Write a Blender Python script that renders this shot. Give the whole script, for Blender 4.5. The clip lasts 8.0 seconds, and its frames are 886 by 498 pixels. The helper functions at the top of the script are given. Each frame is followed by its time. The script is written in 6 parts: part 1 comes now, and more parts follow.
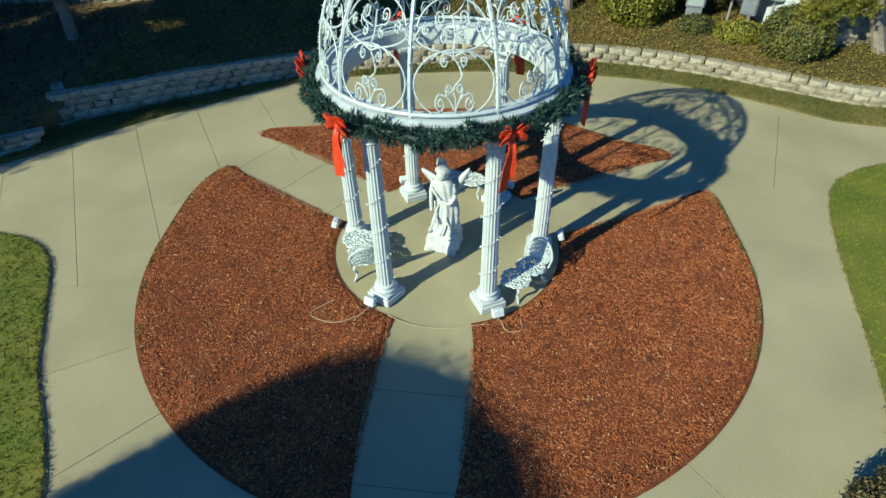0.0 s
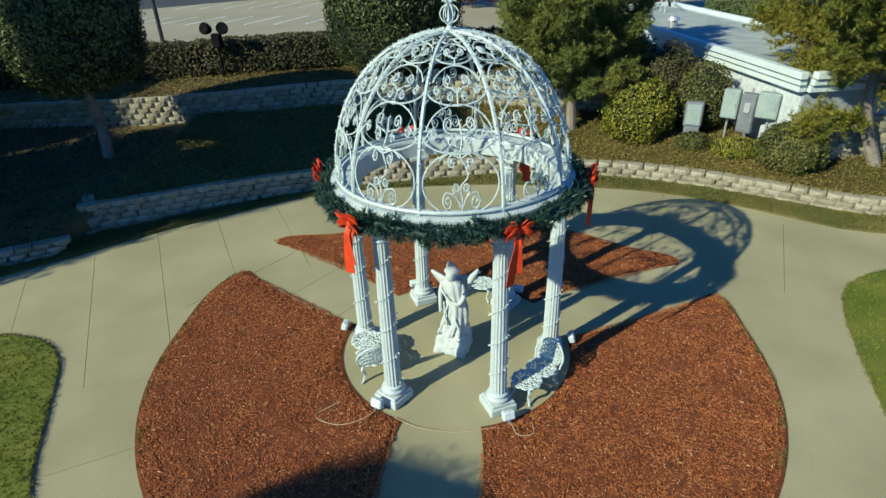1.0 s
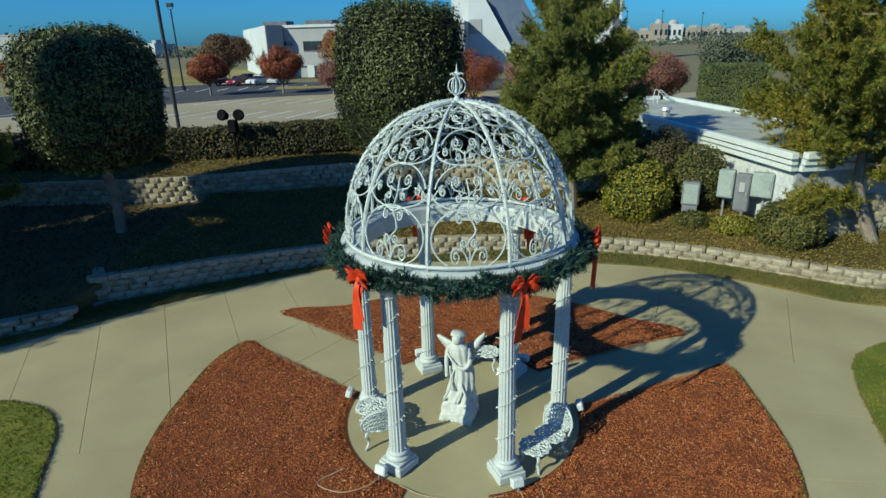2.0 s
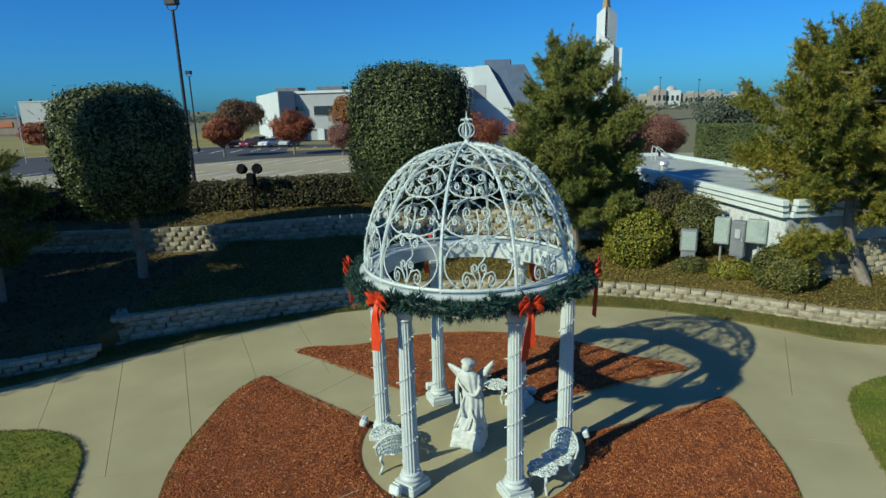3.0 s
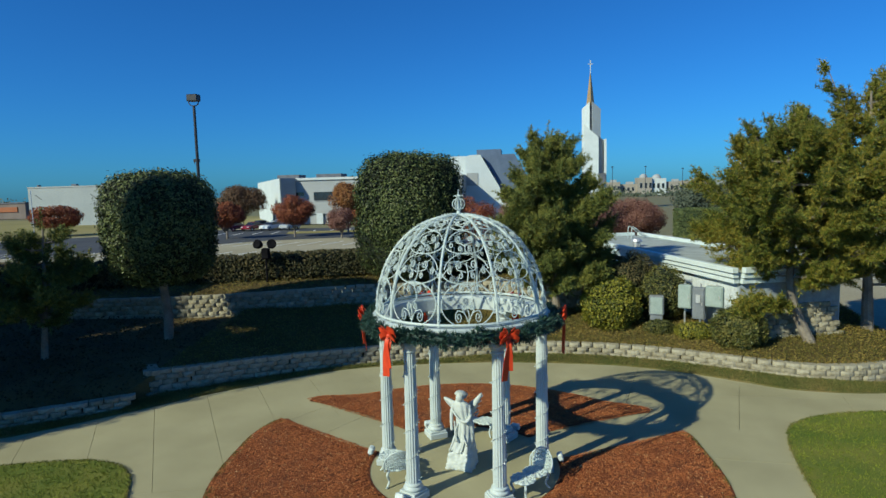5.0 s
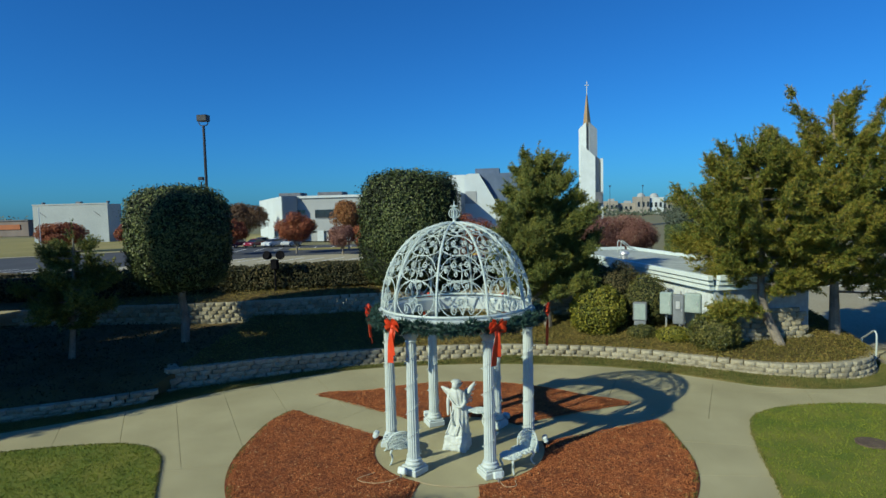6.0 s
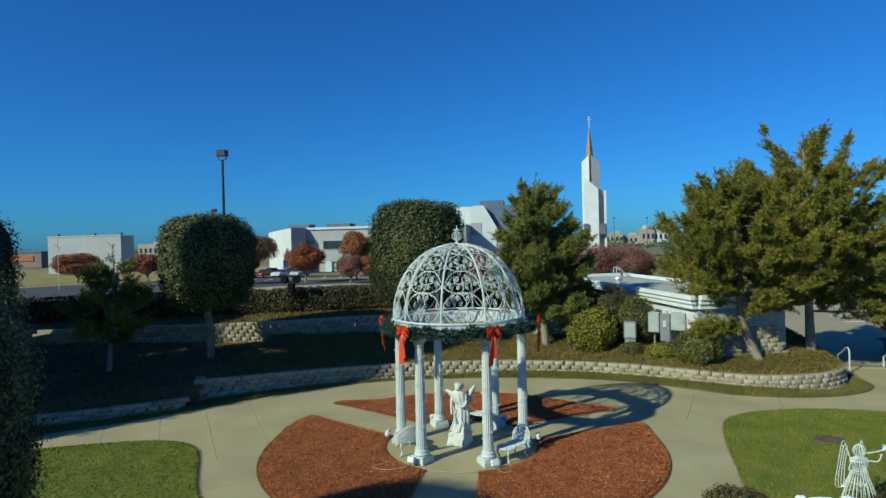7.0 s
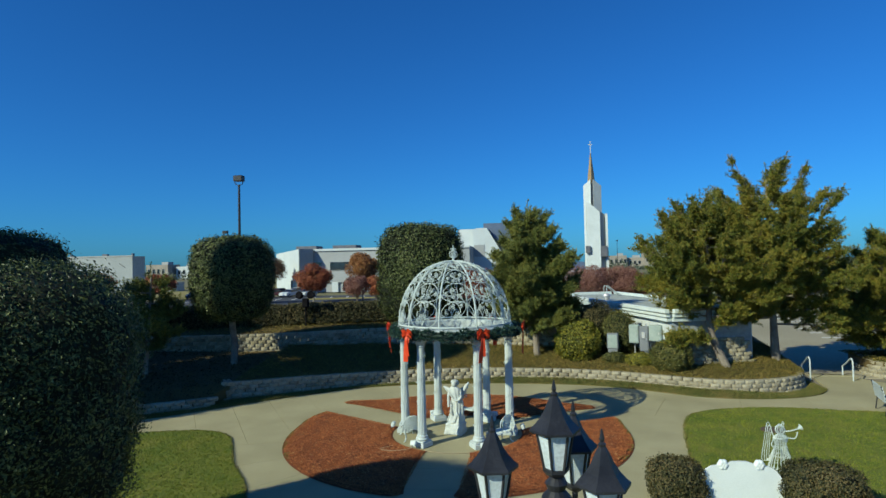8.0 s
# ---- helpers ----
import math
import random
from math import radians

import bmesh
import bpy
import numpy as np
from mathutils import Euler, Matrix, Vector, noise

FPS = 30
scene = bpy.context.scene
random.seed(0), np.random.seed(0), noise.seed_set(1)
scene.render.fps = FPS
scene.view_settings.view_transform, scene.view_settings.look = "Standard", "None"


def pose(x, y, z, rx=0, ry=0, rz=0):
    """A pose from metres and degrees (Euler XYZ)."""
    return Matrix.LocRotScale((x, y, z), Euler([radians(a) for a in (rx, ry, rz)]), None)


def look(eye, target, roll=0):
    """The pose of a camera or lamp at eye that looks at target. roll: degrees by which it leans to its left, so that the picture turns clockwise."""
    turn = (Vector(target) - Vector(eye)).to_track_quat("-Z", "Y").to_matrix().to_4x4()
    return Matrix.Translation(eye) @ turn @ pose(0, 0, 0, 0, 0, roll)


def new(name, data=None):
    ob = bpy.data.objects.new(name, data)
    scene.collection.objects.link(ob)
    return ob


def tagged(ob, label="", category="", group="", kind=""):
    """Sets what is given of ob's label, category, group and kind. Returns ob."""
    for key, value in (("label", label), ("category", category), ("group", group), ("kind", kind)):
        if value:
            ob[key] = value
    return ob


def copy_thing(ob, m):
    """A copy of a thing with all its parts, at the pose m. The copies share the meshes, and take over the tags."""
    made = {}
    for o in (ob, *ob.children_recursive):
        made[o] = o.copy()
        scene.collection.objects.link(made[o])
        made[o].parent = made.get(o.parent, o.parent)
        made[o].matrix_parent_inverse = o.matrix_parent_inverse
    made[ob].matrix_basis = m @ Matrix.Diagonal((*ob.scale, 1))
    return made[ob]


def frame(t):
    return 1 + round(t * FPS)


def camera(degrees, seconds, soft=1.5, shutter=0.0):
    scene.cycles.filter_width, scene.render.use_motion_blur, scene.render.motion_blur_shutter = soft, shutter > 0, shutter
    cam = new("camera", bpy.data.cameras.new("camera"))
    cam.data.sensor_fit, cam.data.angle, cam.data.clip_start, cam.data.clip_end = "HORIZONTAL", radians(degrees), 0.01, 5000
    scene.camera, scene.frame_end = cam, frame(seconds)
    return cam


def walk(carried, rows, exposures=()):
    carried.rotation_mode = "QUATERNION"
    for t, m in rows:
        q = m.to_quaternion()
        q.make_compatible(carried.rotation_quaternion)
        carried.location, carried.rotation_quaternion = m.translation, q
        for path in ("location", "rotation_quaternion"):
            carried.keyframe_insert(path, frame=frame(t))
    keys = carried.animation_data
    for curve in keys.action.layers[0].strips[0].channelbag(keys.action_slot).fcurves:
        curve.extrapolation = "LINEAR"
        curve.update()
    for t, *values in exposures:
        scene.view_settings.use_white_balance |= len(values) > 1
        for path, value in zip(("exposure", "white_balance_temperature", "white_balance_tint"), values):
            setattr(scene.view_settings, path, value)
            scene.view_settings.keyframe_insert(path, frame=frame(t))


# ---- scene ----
cam = camera(74.13, 8.0, 1.5)
ROWS = [  # seconds, place, turn
    (0, (1.026, -8.419, 7.022), (49.805, 0.866, 6.686)),
    (0.5, (1.139, -8.666, 6.882), (56.297, 1.609, 7.350)),
    (1, (1.124, -8.645, 6.811), (61.345, 1.546, 7.792)),
    (1.5, (1.083, -8.720, 6.652), (66.135, 1.451, 7.921)),
    (3, (1.094, -9.846, 6.201), (76.112, 1.548, 8.542)),
    (3.5, (1.168, -10.336, 6.210), (78.582, 1.567, 8.911)),
    (4, (1.266, -10.921, 6.106), (81.414, 1.639, 8.779)),
    (4.5, (1.317, -11.632, 6.096), (83.244, 1.431, 8.178)),
    (6, (1.679, -14.070, 5.863), (86.168, 1.344, 7.891)),
    (6.5, (1.813, -15.031, 5.750), (87.628, 1.386, 8.163)),
    (7, (2.014, -16.161, 5.606), (89.337, 1.387, 8.465)),
    (7.5, (2.272, -17.434, 5.451), (90.680, 1.275, 8.695)),
    (8, (2.638, -18.947, 5.439), (91.516, 1.219, 8.949)),
]
walk(cam, [(t, pose(*place, *turn)) for t, place, turn in ROWS], [(0, 0.6, 6300, 2), (0.8, 0.5, 6300, 2), (1.5, 0.27, 6300, 2), (3.0, 0.17, 6300, 2), (5.0, 0.16, 6300, 2), (8.0, 0.16, 6300, 2)])

# ---- light ----
SUN_DIR = Vector((-0.69, -0.72, 0.612)).normalized()   # towards the sun
world = bpy.data.worlds.new("world")
scene.world = world
world.use_nodes = True
wn = world.node_tree.nodes
sky = wn.new("ShaderNodeTexSky")
sky.sky_type, sky.sun_disc = "NISHITA", False
sky.sun_elevation, sky.sun_rotation = radians(31.5), radians(223.8)
sky.air_density, sky.dust_density, sky.ozone_density, sky.altitude = 1.0, 0.6, 1.6, 180
wn["Background"].inputs["Strength"].default_value = 0.083
tone = wn.new("ShaderNodeMix")      # clear dry winter air: a deep blue sky
tone.data_type, tone.blend_type = "RGBA", "MULTIPLY"
tone.inputs[0].default_value, tone.inputs[7].default_value = 1.0, (0.15, 0.57, 1.22, 1)
world.node_tree.links.new(sky.outputs["Color"], tone.inputs[6])
world.node_tree.links.new(tone.outputs[2], wn["Background"].inputs["Color"])
sun = new("sun", bpy.data.lights.new("sun", "SUN"))
sun.data.energy, sun.data.angle, sun.data.color = 4.4, radians(0.6), (1.0, 0.95, 0.72)
sun.matrix_world = look(SUN_DIR * 60, (0, 0, 0))


# ---- materials ----
def material(name, a, b, scale=4.0, fine=60.0, rough=0.8, bump=0.25, metal=0.0, vary="", c=None, spec=0.4, mixpow=0.5, bump_scale=None):
    """Two colours mixed by coarse noise, darkened by fine grain, with a fine relief. vary: island or object gives each piece its own tone."""
    m = bpy.data.materials.new(name)
    m.use_nodes = True
    n, l = m.node_tree.nodes, m.node_tree.links
    bsdf = n["Principled BSDF"]
    geo = n.new("ShaderNodeNewGeometry")
    coarse, grain = n.new("ShaderNodeTexNoise"), n.new("ShaderNodeTexNoise")
    coarse.inputs["Scale"].default_value, coarse.inputs["Detail"].default_value = scale, 5
    grain.inputs["Scale"].default_value, grain.inputs["Detail"].default_value = fine, 3
    l.new(geo.outputs["Position"], coarse.inputs["Vector"])
    l.new(geo.outputs["Position"], grain.inputs["Vector"])
    ramp = n.new("ShaderNodeValToRGB")
    ramp.color_ramp.elements[0].position, ramp.color_ramp.elements[1].position = 0.5 - mixpow * 0.4, 0.5 + mixpow * 0.4
    ramp.color_ramp.elements[0].color, ramp.color_ramp.elements[1].color = (*a, 1), (*b, 1)
    if c:
        e = ramp.color_ramp.elements.new(0.5)
        e.color = (*c, 1)
    if vary == "island":
        add = n.new("ShaderNodeMath")
        add.operation, add.inputs[1].default_value = "MULTIPLY_ADD", 0.9
        l.new(geo.outputs["Random Per Island"], add.inputs[0])
        sub = n.new("ShaderNodeMath")
        sub.operation, sub.inputs[1].default_value = "SUBTRACT", 0.45
        l.new(coarse.outputs["Fac"], sub.inputs[0])
        l.new(sub.outputs[0], add.inputs[2])
        l.new(add.outputs[0], ramp.inputs["Fac"])
    elif vary == "object":
        info = n.new("ShaderNodeObjectInfo")
        add = n.new("ShaderNodeMath")
        add.operation, add.inputs[1].default_value = "MULTIPLY_ADD", 0.5
        sub = n.new("ShaderNodeMath")
        sub.operation, sub.inputs[1].default_value = "SUBTRACT", 0.25
        l.new(info.outputs["Random"], add.inputs[0])
        l.new(coarse.outputs["Fac"], sub.inputs[0])
        l.new(sub.outputs[0], add.inputs[2])
        l.new(add.outputs[0], ramp.inputs["Fac"])
    else:
        l.new(coarse.outputs["Fac"], ramp.inputs["Fac"])
    mix = n.new("ShaderNodeMix")
    mix.data_type, mix.blend_type = "RGBA", "MULTIPLY"
    mix.inputs[0].default_value = 0.45
    gr = n.new("ShaderNodeValToRGB")
    gr.color_ramp.elements[0].position, gr.color_ramp.elements[1].position = 0.3, 0.65
    gr.color_ramp.elements[0].color = (0.45, 0.45, 0.45, 1)
    l.new(grain.outputs["Fac"], gr.inputs["Fac"])
    l.new(ramp.outputs["Color"], mix.inputs[6])
    l.new(gr.outputs["Color"], mix.inputs[7])
    l.new(mix.outputs[2], bsdf.inputs["Base Color"])
    bsdf.inputs["Roughness"].default_value, bsdf.inputs["Metallic"].default_value = rough, metal
    bsdf.inputs["Specular IOR Level"].default_value = spec
    if bump:
        bp = n.new("ShaderNodeBump")
        bp.inputs["Strength"].default_value, bp.inputs["Distance"].default_value = bump, 0.02
        l.new(grain.outputs["Fac"], bp.inputs["Height"])
        l.new(bp.outputs["Normal"], bsdf.inputs["Normal"])
    return m


M = {}
M["concrete"] = material("concrete", (0.315, 0.287, 0.163), (0.42, 0.384, 0.226), 0.5, 60, 0.9, 0.03)
M["joint"] = material("joint", (0.19, 0.17, 0.12), (0.25, 0.22, 0.16), 3, 60, 0.95)
M["lot"] = material("lot_concrete", (0.32, 0.285, 0.185), (0.40, 0.36, 0.25), 0.12, 8, 0.9, 0.1)
M["asphalt"] = material("asphalt", (0.045, 0.05, 0.06), (0.07, 0.075, 0.085), 0.2, 30, 0.9, 0.1)
M["line_paint"] = material("line_paint", (0.65, 0.65, 0.62), (0.78, 0.78, 0.75), 3, 40, 0.7, 0.1)
M["curb_red"] = material("curb_red", (0.45, 0.08, 0.04), (0.55, 0.12, 0.06), 3, 40, 0.7, 0.1)
M["mulch_soil"] = material("mulch_soil", (0.11, 0.032, 0.011), (0.25, 0.07, 0.02), 8, 70, 0.95, 0.9)
M["fleck"] = material("pale_splinters", (0.42, 0.24, 0.10), (0.62, 0.41, 0.21), 6, 60, 0.8, 0.1, vary="island")
M["chips"] = material("bark_chips", (0.165, 0.042, 0.012), (0.50, 0.18, 0.056), 1.6, 40, 0.85, 0.3, vary="island", c=(0.36, 0.104, 0.028), mixpow=1.15)
M["soil_grass"] = material("lawn_soil", (0.09, 0.135, 0.012), (0.19, 0.19, 0.03), 1.2, 60, 0.95, 0.6)
M["blades"] = material("grass_blades", (0.075, 0.125, 0.006), (0.27, 0.285, 0.035), 1.4, 30, 0.7, 0, vary="island", c=(0.175, 0.22, 0.012), mixpow=1.0)
M["verge"] = material("verge_blades", (0.07, 0.10, 0.020), (0.28, 0.21, 0.07), 1.2, 30, 0.8, 0, vary="island", c=(0.135, 0.148, 0.032), mixpow=1.0)
M["verge_soil"] = material("verge_soil", (0.085, 0.095, 0.022), (0.17, 0.13, 0.05), 1.2, 40, 0.95, 0.6)
M["bed_soil"] = material("bed_soil", (0.075, 0.055, 0.018), (0.16, 0.11, 0.036), 0.8, 25, 0.95, 0.8)
M["cover"] = material("ground_cover_leaves", (0.07, 0.072, 0.014), (0.32, 0.225, 0.055), 0.7, 30, 0.8, 0, vary="island", c=(0.175, 0.148, 0.028), mixpow=1.0)
# ground cover again, with deep shade put into its leaf colour
M["cover_shade"] = material("shade_cover_leaves", (0.02, 0.025, 0.008), (0.10, 0.08, 0.03), 0.7, 30, 0.8, 0, vary="island", c=(0.045, 0.045, 0.014), mixpow=1.0)
M["block"] = material("limestone_block", (0.26, 0.23, 0.155), (0.38, 0.345, 0.25), 2.2, 14, 0.9, 0.8, vary="object")
M["white"] = material("white_paint", (0.49, 0.56, 0.56), (0.57, 0.64, 0.64), 3, 50, 0.5, 0.12)
M["bench_white"] = material("bright_white_paint", (0.74, 0.80, 0.80), (0.80, 0.86, 0.86), 3, 160, 0.45, 0.0)
M["iron_white"] = material("white_iron", (0.48, 0.56, 0.55), (0.58, 0.66, 0.64), 8, 80, 0.45, 0.15)
M["bulb"] = material("light_bulbs", (0.50, 0.58, 0.55), (0.62, 0.70, 0.67), 8, 80, 0.3, 0)
M["statue"] = material("white_stone", (0.50, 0.55, 0.53), (0.60, 0.65, 0.63), 5, 70, 0.65, 0.2)
M["wire"] = material("wire", (0.5, 0.55, 0.54), (0.62, 0.66, 0.65), 8, 80, 0.6, 0)
M["garland"] = material("garland_needles", (0.010, 0.032, 0.026), (0.045, 0.11, 0.08), 5, 30, 0.6, 0, vary="island", c=(0.018, 0.056, 0.044), mixpow=1.0)
M["ribbon"] = material("red_ribbon", (0.62, 0.045, 0.012), (0.78, 0.075, 0.02), 6, 60, 0.55, 0.15)
M["bark"] = material("grey_bark", (0.17, 0.14, 0.11), (0.30, 0.26, 0.21), 3, 25, 0.95, 1.0)
M["holly"] = material("holly_leaves", (0.012, 0.022, 0.008), (0.17, 0.195, 0.07), 0.9, 20, 0.45, 0, vary="island", c=(0.068, 0.094, 0.03), mixpow=1.0, spec=0.25)
# holly leaves with shade put into the colour, for the unseen trees
M["holly_shade"] = material("shaded_holly_leaves", (0.008, 0.014, 0.006), (0.085, 0.10, 0.038), 0.9, 20, 0.55, 0, vary="island", c=(0.022, 0.033, 0.012), mixpow=1.0, spec=0.2)
# near-black shade between leaves, painted on shells inside the plants
M["inside_shade"] = material("foliage_inside_shade", (0.006, 0.010, 0.004), (0.014, 0.02, 0.008), 3, 20, 0.9, 0)
M["needle"] = material("pine_needles", (0.030, 0.050, 0.006), (0.38, 0.28, 0.04), 0.55, 20, 0.6, 0, vary="island", c=(0.150, 0.185, 0.02), mixpow=1.0)
M["needle_blue"] = material("pine_needles_grey_green", (0.035, 0.06, 0.014), (0.32, 0.29, 0.055), 0.6, 20, 0.6, 0, vary="island", c=(0.145, 0.185, 0.04), mixpow=1.0)
M["shrub"] = material("shrub_leaves", (0.045, 0.062, 0.006), (0.38, 0.33, 0.04), 0.9, 20, 0.5, 0, vary="island", c=(0.175, 0.18, 0.018), mixpow=1.0)
M["shrub_olive"] = material("shrub_leaves_olive", (0.03, 0.045, 0.010), (0.20, 0.175, 0.045), 0.9, 20, 0.5, 0, vary="island", c=(0.09, 0.10, 0.02), mixpow=1.0)
M["shrub_dull"] = material("shrub_leaves_dull", (0.03, 0.036, 0.012), (0.145, 0.11, 0.042), 0.9, 20, 0.6, 0, vary="island", c=(0.065, 0.064, 0.02), mixpow=1.0)
M["autumn"] = material("autumn_leaves", (0.12, 0.030, 0.016), (0.36, 0.13, 0.045), 0.5, 10, 0.7, 0, vary="island", c=(0.27, 0.062, 0.026), mixpow=1.0)
M["autumn_brown"] = material("brown_leaves", (0.08, 0.045, 0.025), (0.18, 0.10, 0.05), 0.4, 10, 0.7, 0, vary="island", c=(0.13, 0.07, 0.035), mixpow=1.0)
M["autumn_orange"] = material("orange_leaves", (0.16, 0.06, 0.02), (0.36, 0.17, 0.05), 0.5, 10, 0.7, 0, vary="island", c=(0.26, 0.10, 0.03), mixpow=1.0)
M["autumn_purple"] = material("purple_brown_leaves", (0.13, 0.055, 0.045), (0.30, 0.155, 0.115), 0.4, 10, 0.7, 0, vary="island", c=(0.22, 0.095, 0.072), mixpow=1.0)
M["far_hedge"] = material("clipped_hedge_leaves", (0.05, 0.08, 0.03), (0.17, 0.20, 0.07), 0.4, 10, 0.8, 0, vary="island", mixpow=1.0)
M["far_green"] = material("far_tree_leaves", (0.045, 0.065, 0.045), (0.11, 0.13, 0.09), 0.4, 10, 0.8, 0, vary="island", mixpow=1.0)
M["stucco"] = material("white_stucco", (0.52, 0.57, 0.58), (0.62, 0.67, 0.67), 0.3, 10, 0.85, 0.15)
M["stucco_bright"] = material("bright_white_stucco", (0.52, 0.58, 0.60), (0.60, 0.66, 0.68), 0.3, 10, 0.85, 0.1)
M["slate"] = material("slate_blue_roof", (0.085, 0.125, 0.20), (0.125, 0.17, 0.255), 0.6, 10, 0.7, 0.1)
M["field"] = material("dry_yellow_grass", (0.20, 0.18, 0.05), (0.30, 0.25, 0.09), 0.08, 3, 0.95, 0.1)
M["kerb_yellow"] = material("yellow_kerb_paint", (0.55, 0.36, 0.03), (0.65, 0.44, 0.05), 3, 40, 0.7, 0.1)
# grey walls, and painted shade on the turned sides of white ones
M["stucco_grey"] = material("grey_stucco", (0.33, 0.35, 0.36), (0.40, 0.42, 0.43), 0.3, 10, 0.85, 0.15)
# white stucco greyed to stand in for shade on two walls
M["hall_shade"] = material("shade_grey_stucco", (0.31, 0.345, 0.36), (0.37, 0.405, 0.42), 0.2, 5, 0.85, 0.1)
M["trim_green"] = material("pale_trim", (0.62, 0.70, 0.69), (0.70, 0.78, 0.77), 2, 30, 0.6, 0.1)
M["roof_gravel"] = material("gravel_roof", (0.33, 0.365, 0.33), (0.45, 0.49, 0.45), 1.5, 40, 0.95, 0.5)
M["roof_dark"] = material("dark_roof", (0.10, 0.11, 0.13), (0.16, 0.17, 0.20), 1.0, 20, 0.8, 0.2)
M["glass"] = material("dark_glass", (0.015, 0.02, 0.03), (0.03, 0.035, 0.045), 1.0, 10, 0.08, 0, spec=0.8)
M["copper"] = material("gold_spire", (0.42, 0.27, 0.13), (0.54, 0.36, 0.18), 1.0, 10, 0.45, 0.1, metal=0.5)
M["black"] = material("black_metal", (0.012, 0.013, 0.017), (0.03, 0.032, 0.04), 4, 40, 0.45, 0.15)
M["matt_black"] = material("matt_black", (0.006, 0.006, 0.008), (0.014, 0.014, 0.017), 4, 40, 0.9, 0, spec=0.05)
M["frost"] = material("frosted_glass", (0.50, 0.58, 0.62), (0.62, 0.70, 0.74), 4, 40, 0.25, 0)
M["cabinet"] = material("utility_paint", (0.27, 0.34, 0.32), (0.36, 0.43, 0.40), 3, 30, 0.55, 0.1)
M["cabinet_dark"] = material("utility_grey", (0.15, 0.17, 0.19), (0.23, 0.25, 0.27), 3, 30, 0.55, 0.1)
M["steel"] = material("galvanised_steel", (0.55, 0.57, 0.58), (0.7, 0.72, 0.73), 4, 40, 0.4, 0.1, metal=0.6)
M["rubber"] = material("rubber", (0.012, 0.012, 0.013), (0.025, 0.025, 0.026), 4, 40, 0.9, 0.2)
M["iron_brown"] = material("rusty_iron", (0.08, 0.055, 0.04), (0.15, 0.11, 0.08), 6, 40, 0.85, 0.4)
M["cord"] = material("pale_cord", (0.38, 0.30, 0.18), (0.50, 0.40, 0.26), 6, 40, 0.7, 0)
M["far_ground"] = material("far_ground", (0.20, 0.17, 0.09), (0.16, 0.17, 0.08), 0.02, 1.0, 0.95, 0)
M["orange_roof"] = material("orange_roof", (0.30, 0.10, 0.045), (0.36, 0.13, 0.055), 0.3, 5, 0.8, 0)
M["store_wall"] = material("brown_store_wall", (0.16, 0.13, 0.12), (0.22, 0.18, 0.16), 0.2, 5, 0.85, 0)
M["tan_wall"] = material("tan_wall", (0.29, 0.265, 0.225), (0.37, 0.335, 0.285), 0.2, 5, 0.85, 0)
for key, col in (("car_white", (0.75, 0.76, 0.77)), ("car_dark", (0.03, 0.04, 0.07)), ("car_red", (0.22, 0.02, 0.04)), ("car_silver", (0.42, 0.44, 0.46))):
    M[key] = material(key, col, tuple(x * 1.1 for x in col), 1, 20, 0.25, 0, spec=0.6)


# ---- mesh helpers ----
def thing(name, at=(0, 0, 0), label="", category="", group="", kind="", rz=0.0):
    ob = new(name)
    ob.empty_display_size = 0.2
    ob.matrix_basis = pose(*at, 0, 0, rz)
    return tagged(ob, label, category, group, kind)


def finish(name, me, mat, parent=None, label="", smooth=False):
    me.materials.append(mat)
    if smooth:
        me.shade_smooth()
    ob = new(name, me)
    if parent:
        ob.parent = parent
    if label:
        ob["label"] = label
    return ob


def part(name, bm, mat, parent=None, label="", smooth=False):
    bmesh.ops.recalc_face_normals(bm, faces=bm.faces[:])
    me = bpy.data.meshes.new(name)
    bm.to_mesh(me)
    bm.free()
    return finish(name, me, mat, parent, label, smooth)


def raw(name, verts, faces, mat, parent=None, label="", smooth=False):
    me = bpy.data.meshes.new(name)
    me.from_pydata(verts, [], faces)
    return finish(name, me, mat, parent, label, smooth)


def box(bm, c, s, bevel=0.0, m=None):
    mm = Matrix.LocRotScale(c, None, s)
    if m is not None:
        mm = m @ mm
    made = bmesh.ops.create_cube(bm, size=1, matrix=mm)
    if bevel:
        es = list({e for v in made["verts"] for e in v.link_edges})
        bmesh.ops.bevel(bm, geom=es, offset=bevel, segments=1, affect="EDGES")


def lathe(bm, profile, seg=24, c=(0, 0, 0), flutes=0, depth=0.0, cap=True, m=None):
    rings = []
    for r, z in profile:
        ring = []
        for k in range(seg):
            a = 2 * math.pi * k / seg
            rr = r * (1 - depth * (0.5 - 0.5 * math.cos(flutes * a))) if flutes else r
            co = Vector((c[0] + rr * math.cos(a), c[1] + rr * math.sin(a), c[2] + z))
            ring.append(bm.verts.new(m @ co if m is not None else co))
        rings.append(ring)
    for a, b in zip(rings, rings[1:]):
        for k in range(seg):
            bm.faces.new((a[k], a[(k + 1) % seg], b[(k + 1) % seg], b[k]))
    if cap:
        bm.faces.new(rings[0][::-1])
        bm.faces.new(rings[-1])


